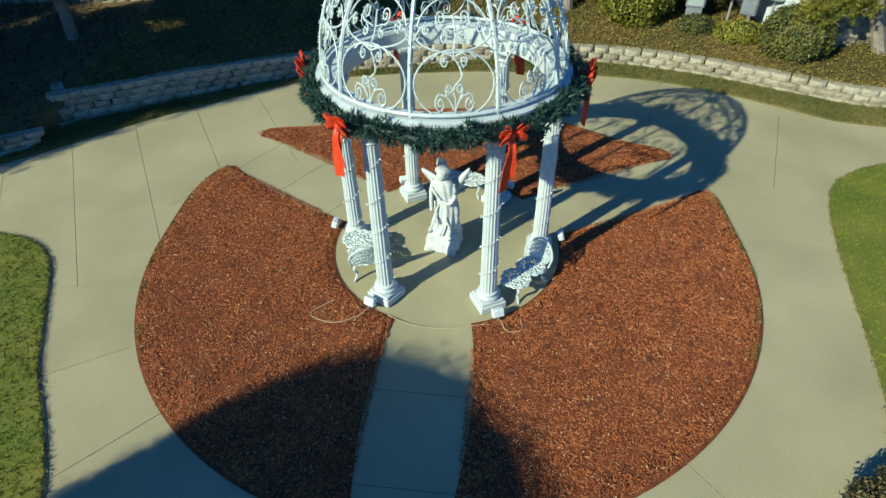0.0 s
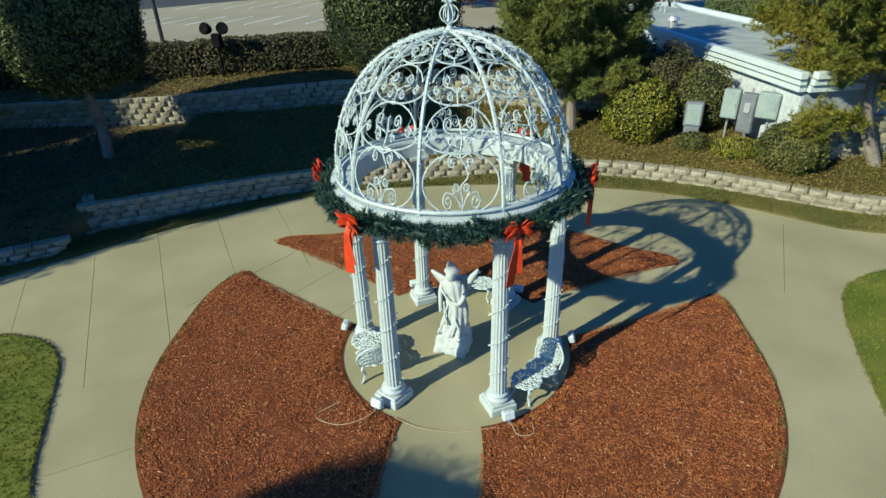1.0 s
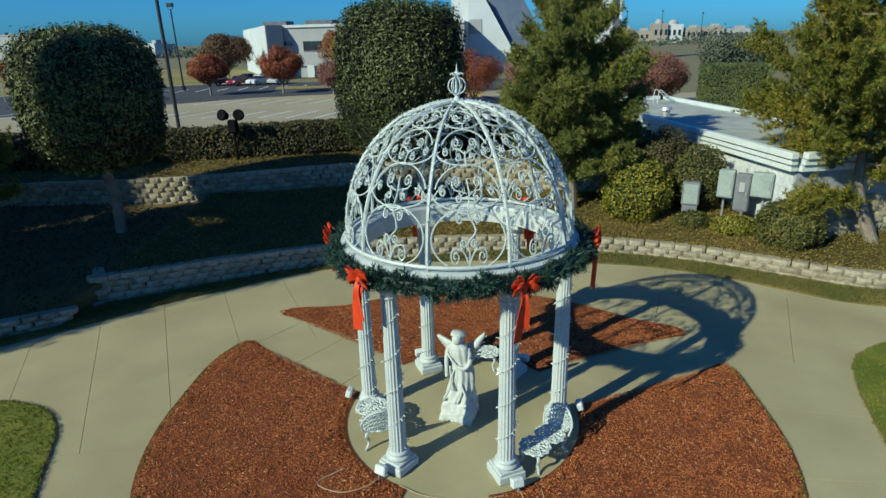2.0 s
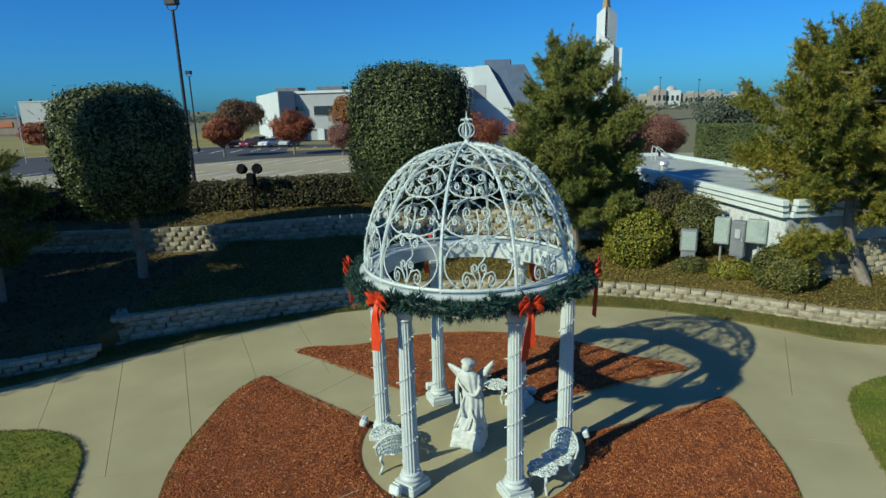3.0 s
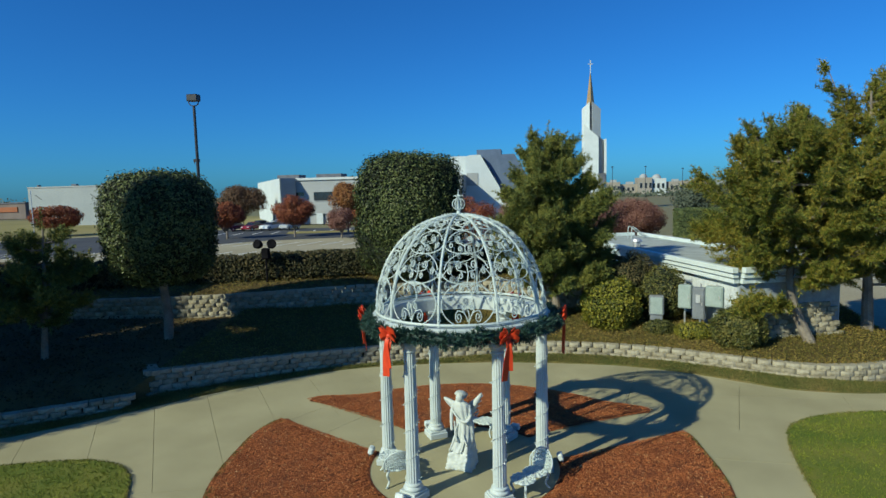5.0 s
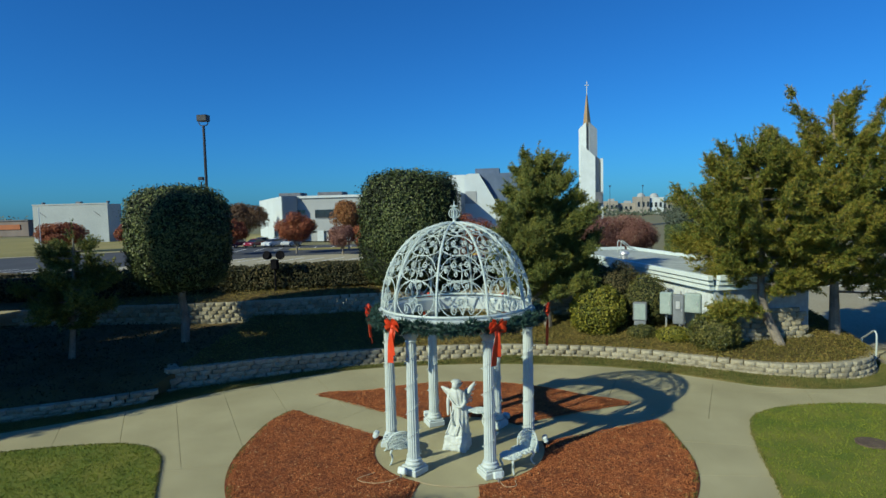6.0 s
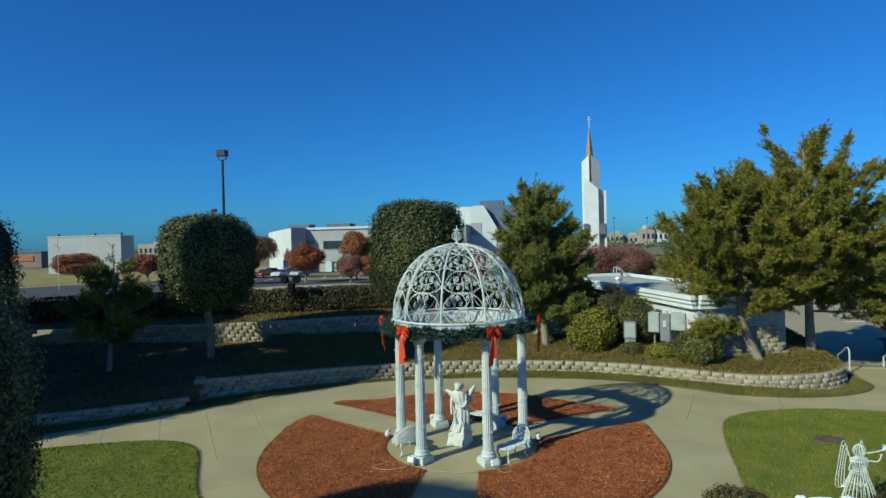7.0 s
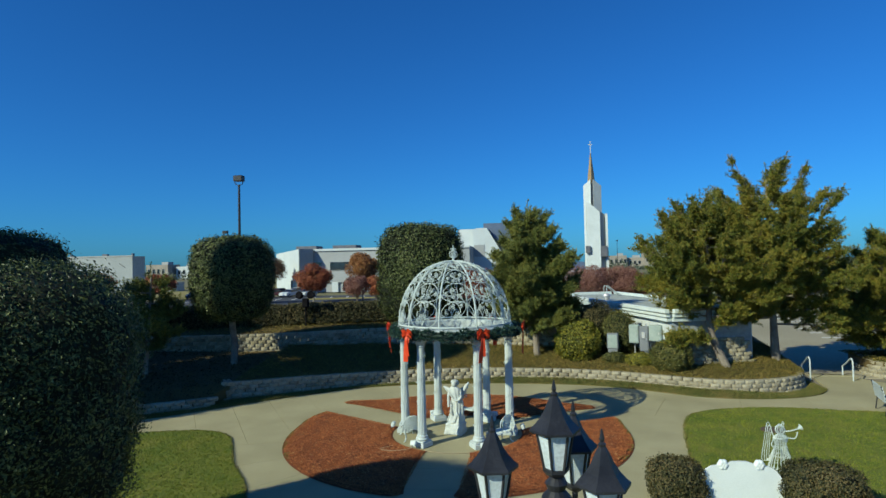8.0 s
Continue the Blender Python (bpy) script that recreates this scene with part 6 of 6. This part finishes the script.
util = thing("utility_meter_rack", (7.55, 9.6, bed_z(7.55, 9.6)), "pale grey-green electrical cabinets on a rack", "utility box", rz=-30)
for x, y, z, w, h, mat in ((-0.44, 0.0, 1.18, 0.46, 0.86, "cabinet"), (0.56, 0.0, 1.26, 0.58, 0.74, "cabinet"), (0.05, -0.04, 0.98, 0.42, 1.15, "cabinet_dark")):
    bm = bmesh.new()
    box(bm, (x, y, z), (w, 0.26, h), 0.02)
    cab = part("cabinet", bm, M[mat], util)
    bm = bmesh.new()
    box(bm, (x, y - 0.14, z), (w * 0.86, 0.02, h * 0.9), 0.006)
    door = part("door", bm, M[mat], cab)
    bm = bmesh.new()
    box(bm, (x + w * 0.32, y - 0.165, z), (0.03, 0.03, 0.12), 0.006)
    part("latch", bm, M["steel"], cab)
bm = bmesh.new()
box(bm, (0.05, -0.205, 1.16), (0.16, 0.03, 0.3), 0.008)
part("meter_window", bm, M["steel"], util)
for x in (-0.5, 0.05, 0.6):
    bm = bmesh.new()
    tube(bm, [(x, 0.16, -0.1), (x, 0.16, 1.66)], 0.035, 6)
    part("post", bm, M["steel"], util)
bm = bmesh.new()
tube(bm, spline([(0.05, -0.1, 0.5), (0.12, -0.12, 0.3), (0.05, -0.06, -0.05)], 5), 0.04, 7)
part("conduit", bm, M["cabinet_dark"], util)
green = thing("transformer_box", (6.2, 10.0, bed_z(6.2, 10.0)), "grey pad-mounted utility box among the shrubs", "utility box", rz=-15)
bm = bmesh.new()
box(bm, (0, 0, 0.84), (0.52, 0.38, 0.74), 0.03)
housing = part("housing", bm, M["cabinet_dark"], green)
bm = bmesh.new()
box(bm, (0, -0.195, 0.84), (0.42, 0.02, 0.62), 0.008)
part("door", bm, M["cabinet"], housing, "paler grey door")
bm = bmesh.new()
box(bm, (0, 0, 0.22), (0.44, 0.32, 0.54), 0.01)
part("plinth", bm, M["cabinet_dark"], green)

for x, y, a in ((14.6, 9.5, 80), (16.15, 9.1, 80)):
    ob = thing("handrail", (x, y, 0), "white tubular handrail at the steps", "handrail", group="step handrails", rz=a)
    bm = bmesh.new()
    tube(bm, spline([(0, 0, -0.05), (0, 0, 0.75), (0.08, 0, 0.88), (0.3, 0, 0.92), (1.1, 0, 0.55), (1.5, 0, 0.4)], 6), 0.032, 8)
    part("rail", bm, M["white"], ob)
    bm = bmesh.new()
    tube(bm, [(1.45, 0, 0.42), (1.45, 0, -0.3)], 0.03, 8)
    part("post", bm, M["white"], ob)


# ---- block walls ----
def block_mesh(ln, h, depth, seed):
    """A split-faced block: rough bulging front, flat back, slightly worn edges; x along, y into the wall."""
    r = random.Random(seed)
    bm = bmesh.new()
    cols = [(-0.5, 0.07), (-0.30, 0.0), (0.0, -0.012), (0.30, 0.0), (0.5, 0.07)]
    nx, nz = 4, 2
    g = [[bm.verts.new((ln * u, d + (0.018 if j in (0, nz) else 0) + r.uniform(-0.014, 0.010), h * j / nz)) for j in range(nz + 1)] for u, d in cols]
    for i in range(nx):
        for j in range(nz):
            bm.faces.new((g[i][j], g[i + 1][j], g[i + 1][j + 1], g[i][j + 1]))
    b = [bm.verts.new((ln * sx, depth, z)) for sx, z in ((-0.5, 0), (0.5, 0), (0.5, h), (-0.5, h))]
    bm.faces.new((b[3], b[2], b[1], b[0]))
    bm.faces.new([g[i][nz] for i in range(nx + 1)] + [b[2], b[3]])
    bm.faces.new([g[i][0] for i in range(nx, -1, -1)] + [b[0], b[1]])
    bm.faces.new([g[0][j] for j in range(nz + 1)] + [b[3], b[0]])
    bm.faces.new([g[nx][j] for j in range(nz, -1, -1)] + [b[1], b[2]])
    bmesh.ops.recalc_face_normals(bm, faces=bm.faces[:])
    me = bpy.data.meshes.new("block")
    bm.to_mesh(me)
    bm.free()
    me.materials.append(M["block"])
    return me


def block_wall(name, line, base, courses, ln, h, label, batter=0.045, depth=0.30, limit=300, seed=1):
    """A dry-laid wall along a line; base and courses are functions of the length along it."""
    r = random.Random(seed)
    meshes = [block_mesh(ln * f - 0.006, h - 0.004, depth, seed * 10 + k) for k, f in enumerate((1, 1, 1, 0.9, 1.08))]
    dist = [0.0]
    for a, b in zip(line, line[1:]):
        dist.append(dist[-1] + (b - a).length)
    total = dist[-1]

    def at(s):
        s = min(max(s, 0), total - 1e-4)
        for k in range(len(line) - 1):
            if dist[k] <= s <= dist[k + 1]:
                d = (line[k + 1] - line[k])
                return line[k] + d * ((s - dist[k]) / max(d.length, 1e-6)), math.degrees(math.atan2(d.y, d.x))
        return line[-1], 0
    wall = thing(name, label=label, category="retaining wall", kind="structure")
    count, joined = 0, bmesh.new()
    for c in range(max(courses(total * k / 20) for k in range(21))):
        s = ln * (0.36 * c % 1)
        while s < total:
            if c < courses(s):
                p, ang = at(s)
                out = -batter * c
                n = Vector((-math.sin(radians(ang)), math.cos(radians(ang)), 0))
                q = p - n * (out - r.uniform(-0.012, 0.012))
                m = pose(q.x, q.y, base(s) + c * h, r.uniform(-1, 1), 0, ang + r.uniform(-1.5, 1.5))
                me = r.choice(meshes)
                if count < limit:
                    ob = new("block", me)
                    ob.parent, ob.matrix_basis = wall, m
                else:
                    tmp = bmesh.new()
                    tmp.from_mesh(me)
                    tmp.transform(m)
                    keep = bpy.data.meshes.new("tmp")
                    tmp.to_mesh(keep)
                    tmp.free()
                    joined.from_mesh(keep)
                    bpy.data.meshes.remove(keep)
                count += 1
            s += ln
    if count > limit:
        tagged(part("further_blocks", joined, M["block"], wall), kind="stuff")
    else:
        joined.free()
    return wall


def span(line, x0, x1):
    return [p for p in line if x0 <= p.x <= x1]


# stepped pale blocks: low wall by the walk, tall middle wall, upper wall, side bed
block_wall("retaining_wall_low", span(LOW_LINE, -19, -9.8), lambda s: -0.02, lambda s: 3, 0.40, 0.13, "low wall of pale split-face blocks in dappled shade", seed=2)
block_wall("retaining_wall_middle", [Vector((-11.9, 5.5, 0)), Vector((-10.9, 4.4, 0))] + WALL_LINE, lambda s: -0.04 - 0.17 * min(max((s - 2.6) / 7, 0), 1), lambda s: 5, 0.42, 0.155, "curving retaining wall of pale split-face limestone blocks", seed=3)
block_wall("retaining_wall_upper", span(UPPER_LINE, -20, 5.2), lambda s: 1.05, lambda s: 6, 0.42, 0.165, "upper retaining wall of pale split-face blocks", batter=0.06, seed=4)
block_wall("retaining_wall_far", span(UPPER_LINE, -28, -20.05), lambda s: 1.05, lambda s: 6, 0.42, 0.165, "shaded end of the upper block wall", batter=0.06, seed=8)
block_wall("retaining_wall_side", spline([(8.85, 8.15), (10.5, 8.6), (12.1, 9.05)], 6), lambda s: 0.75, lambda s: 7, 0.42, 0.165, "short pale stone wall beneath the pines", depth=0.2, seed=5)
bed = spline([(18.0, 13.4), (17.6, 11.8), (17.45, 10.6), (17.9, 9.8), (19.0, 9.3), (21, 9.0), (25, 9.1)], 6)
block_wall("retaining_wall_bed", bed, lambda s: -0.04, lambda s: 4, 0.42, 0.175, "curved pale block wall of a raised bed", seed=6)
bm = bmesh.new()
prism(bm, [(p.x + 0.1, p.y + 0.12) for p in bed] + [(25, 14), (18.3, 14)], -0.05, 0.64)
tagged(part("raised_bed", bm, M["bed_soil"]), "raised bed of dry brown ground cover", "planting bed", kind="structure")
scatter_cover("ground_cover", 12000, (17.6, 24.5), (9.2, 13.6), lambda x, y: 0.64, lambda x, y: y > 9.25 + max(18.6 - x, 0) * 1.1, M["cover"], 0.04, "dry brown ground cover in the raised bed")
steps = thing("garden_steps", (15.85, 10.35, 0), "concrete steps down to the parking lot", "steps", kind="structure", rz=-5)
for k in range(3):
    bm = bmesh.new()
    box(bm, (0, 0.35 * k, -0.05 - 0.02 * k), (1.75, 0.36, 0.12), 0.015)
    part("tread", bm, M["concrete"], steps)


# ---- pavement in cast panels ----
pavement = thing("pavement", label="buff concrete walk cast in panels, ringing the mulch beds", category="pavement", kind="structure")
bm = bmesh.new()
box(bm, (0, -10, -0.10), (80, 43, 0.06))
part("sub_base", bm, M["joint"], pavement, "dark joints between the panels")
bm = bmesh.new()
rim = [(p.x, p.y) for p in BACK_EDGE]
# ring cells between the slab, the beds and the outer edge
N = 22
grid = [[bm.verts.new((x, -26 + (y + 26) * j / N, 0)) for j in range(N + 1)] for x, y in rim]
for a, b in zip(grid, grid[1:]):
    for j in range(N):
        bm.faces.new((a[j], b[j], b[j + 1], a[j + 1]))


def cut(p, d, test):
    """Opens one straight joint through the panels that pass the test."""
    d = Vector((*d, 0)).normalized()
    n = Vector((-d.y, d.x, 0))
    for s in (-1, 1):
        fs = [f for f in bm.faces if test(f.calc_center_median())]
        es = {e for f in fs for e in f.edges}
        vs = {v for f in fs for v in f.verts}
        bmesh.ops.bisect_plane(bm, geom=fs + list(es) + list(vs), plane_co=Vector((*p, 0)) + n * 0.0045 * s, plane_no=n)
    p = Vector((*p, 0))
    gone = [f for f in bm.faces if test(f.calc_center_median()) and abs((f.calc_center_median() - p).dot(n)) < 0.0044 and f.calc_area() < 2]
    bmesh.ops.delete(bm, geom=gone, context="FACES")


for a in (-49, -76, 256, 229, 213, 196):
    d = Vector((math.cos(radians(a)), math.sin(radians(a))))
    cut((0, 0), d, lambda c: d.x * c.x + d.y * c.y > 0 and c.y > -12 and c.length > 4.9)
cut((0, -2.05), (1, 0), lambda c: abs(c.x) < 1.3)
for p in ((-14.6, -1.2), (-13.0, -0.3), (-11.4, 0.5), (-9.9, 1.1), (-8.75, 1.9), (-7.45, 2.55), (-6.3, 3.55), (-5.25, 4.9), (-3.7, 5.6)):
    cut(p, (-0.55, 0.83), lambda c: c.x < -2.5 and c.y > -2 and c.length > 4.6)
for y in (-3.4, -4.85):
    cut((0, y), (1, 0), lambda c: abs(c.x) < 1.3)
for a in (150,):
    d = Vector((math.cos(radians(a)), math.sin(radians(a))))
    for k in (2.5, 3.9, 5.35):
        cut((d.x * k, d.y * k), (-d.y, d.x), lambda c: -6 < c.x < -1.9 and 0.2 < c.y < 4.2 and abs(-d.y * c.x + d.x * c.y) < 2.4)
for p, d in (((4.9, 6.8), (0.27, 0.96)), ((10.2, 5.0), (0.25, 0.97)), ((12.6, 5.0), (0.1, 1)), ((9.0, 4.9), (1, -0.02))):
    cut(p, d, lambda c: c.x > 3.6 and c.y > -6.2 and c.length > 4.6)
for p, d in (((5.66, 0.75), (1, -0.08)), ((5.2, -1.1), (1, 0.04)), ((6.9, 3.4), (0.32, 0.95))):
    cut(p, d, lambda c: 4.3 < c.x < 8.5 and (1.9 if d[1] > 0.5 else -3) < c.y < 6 and c.length > 4.6)
# each piece between the joints becomes a panel of its own
todo = set(bm.faces)
panels = []
while todo:
    stack, piece = [todo.pop()], []
    while stack:
        f = stack.pop()
        piece.append(f)
        for e in f.edges:
            for o in e.link_faces:
                if o in todo:
                    todo.remove(o)
                    stack.append(o)
    panels.append(piece)
for piece in panels:
    idx, verts, faces = {}, [], []
    for f in piece:
        row = []
        for v in f.verts:
            key = (round(v.co.x, 4), round(v.co.y, 4))
            if key not in idx:
                idx[key] = len(verts)
                verts.append(tuple(v.co))
            row.append(idx[key])
        if len(set(row)) == len(row):
            faces.append(row)
    n = len(verts)
    edges = {}
    for f in faces:
        for a, b in zip(f, f[1:] + f[:1]):
            edges[(a, b)] = edges.get((a, b), 0) + 1
    verts += [(x, y, -0.07) for x, y, z in verts]
    sides = [(a, b, b + n, a + n) for (a, b) in edges if (b, a) not in edges]
    raw("panel", verts, faces + [s[::-1] for s in sides], M["concrete"], pavement)
bm.free()
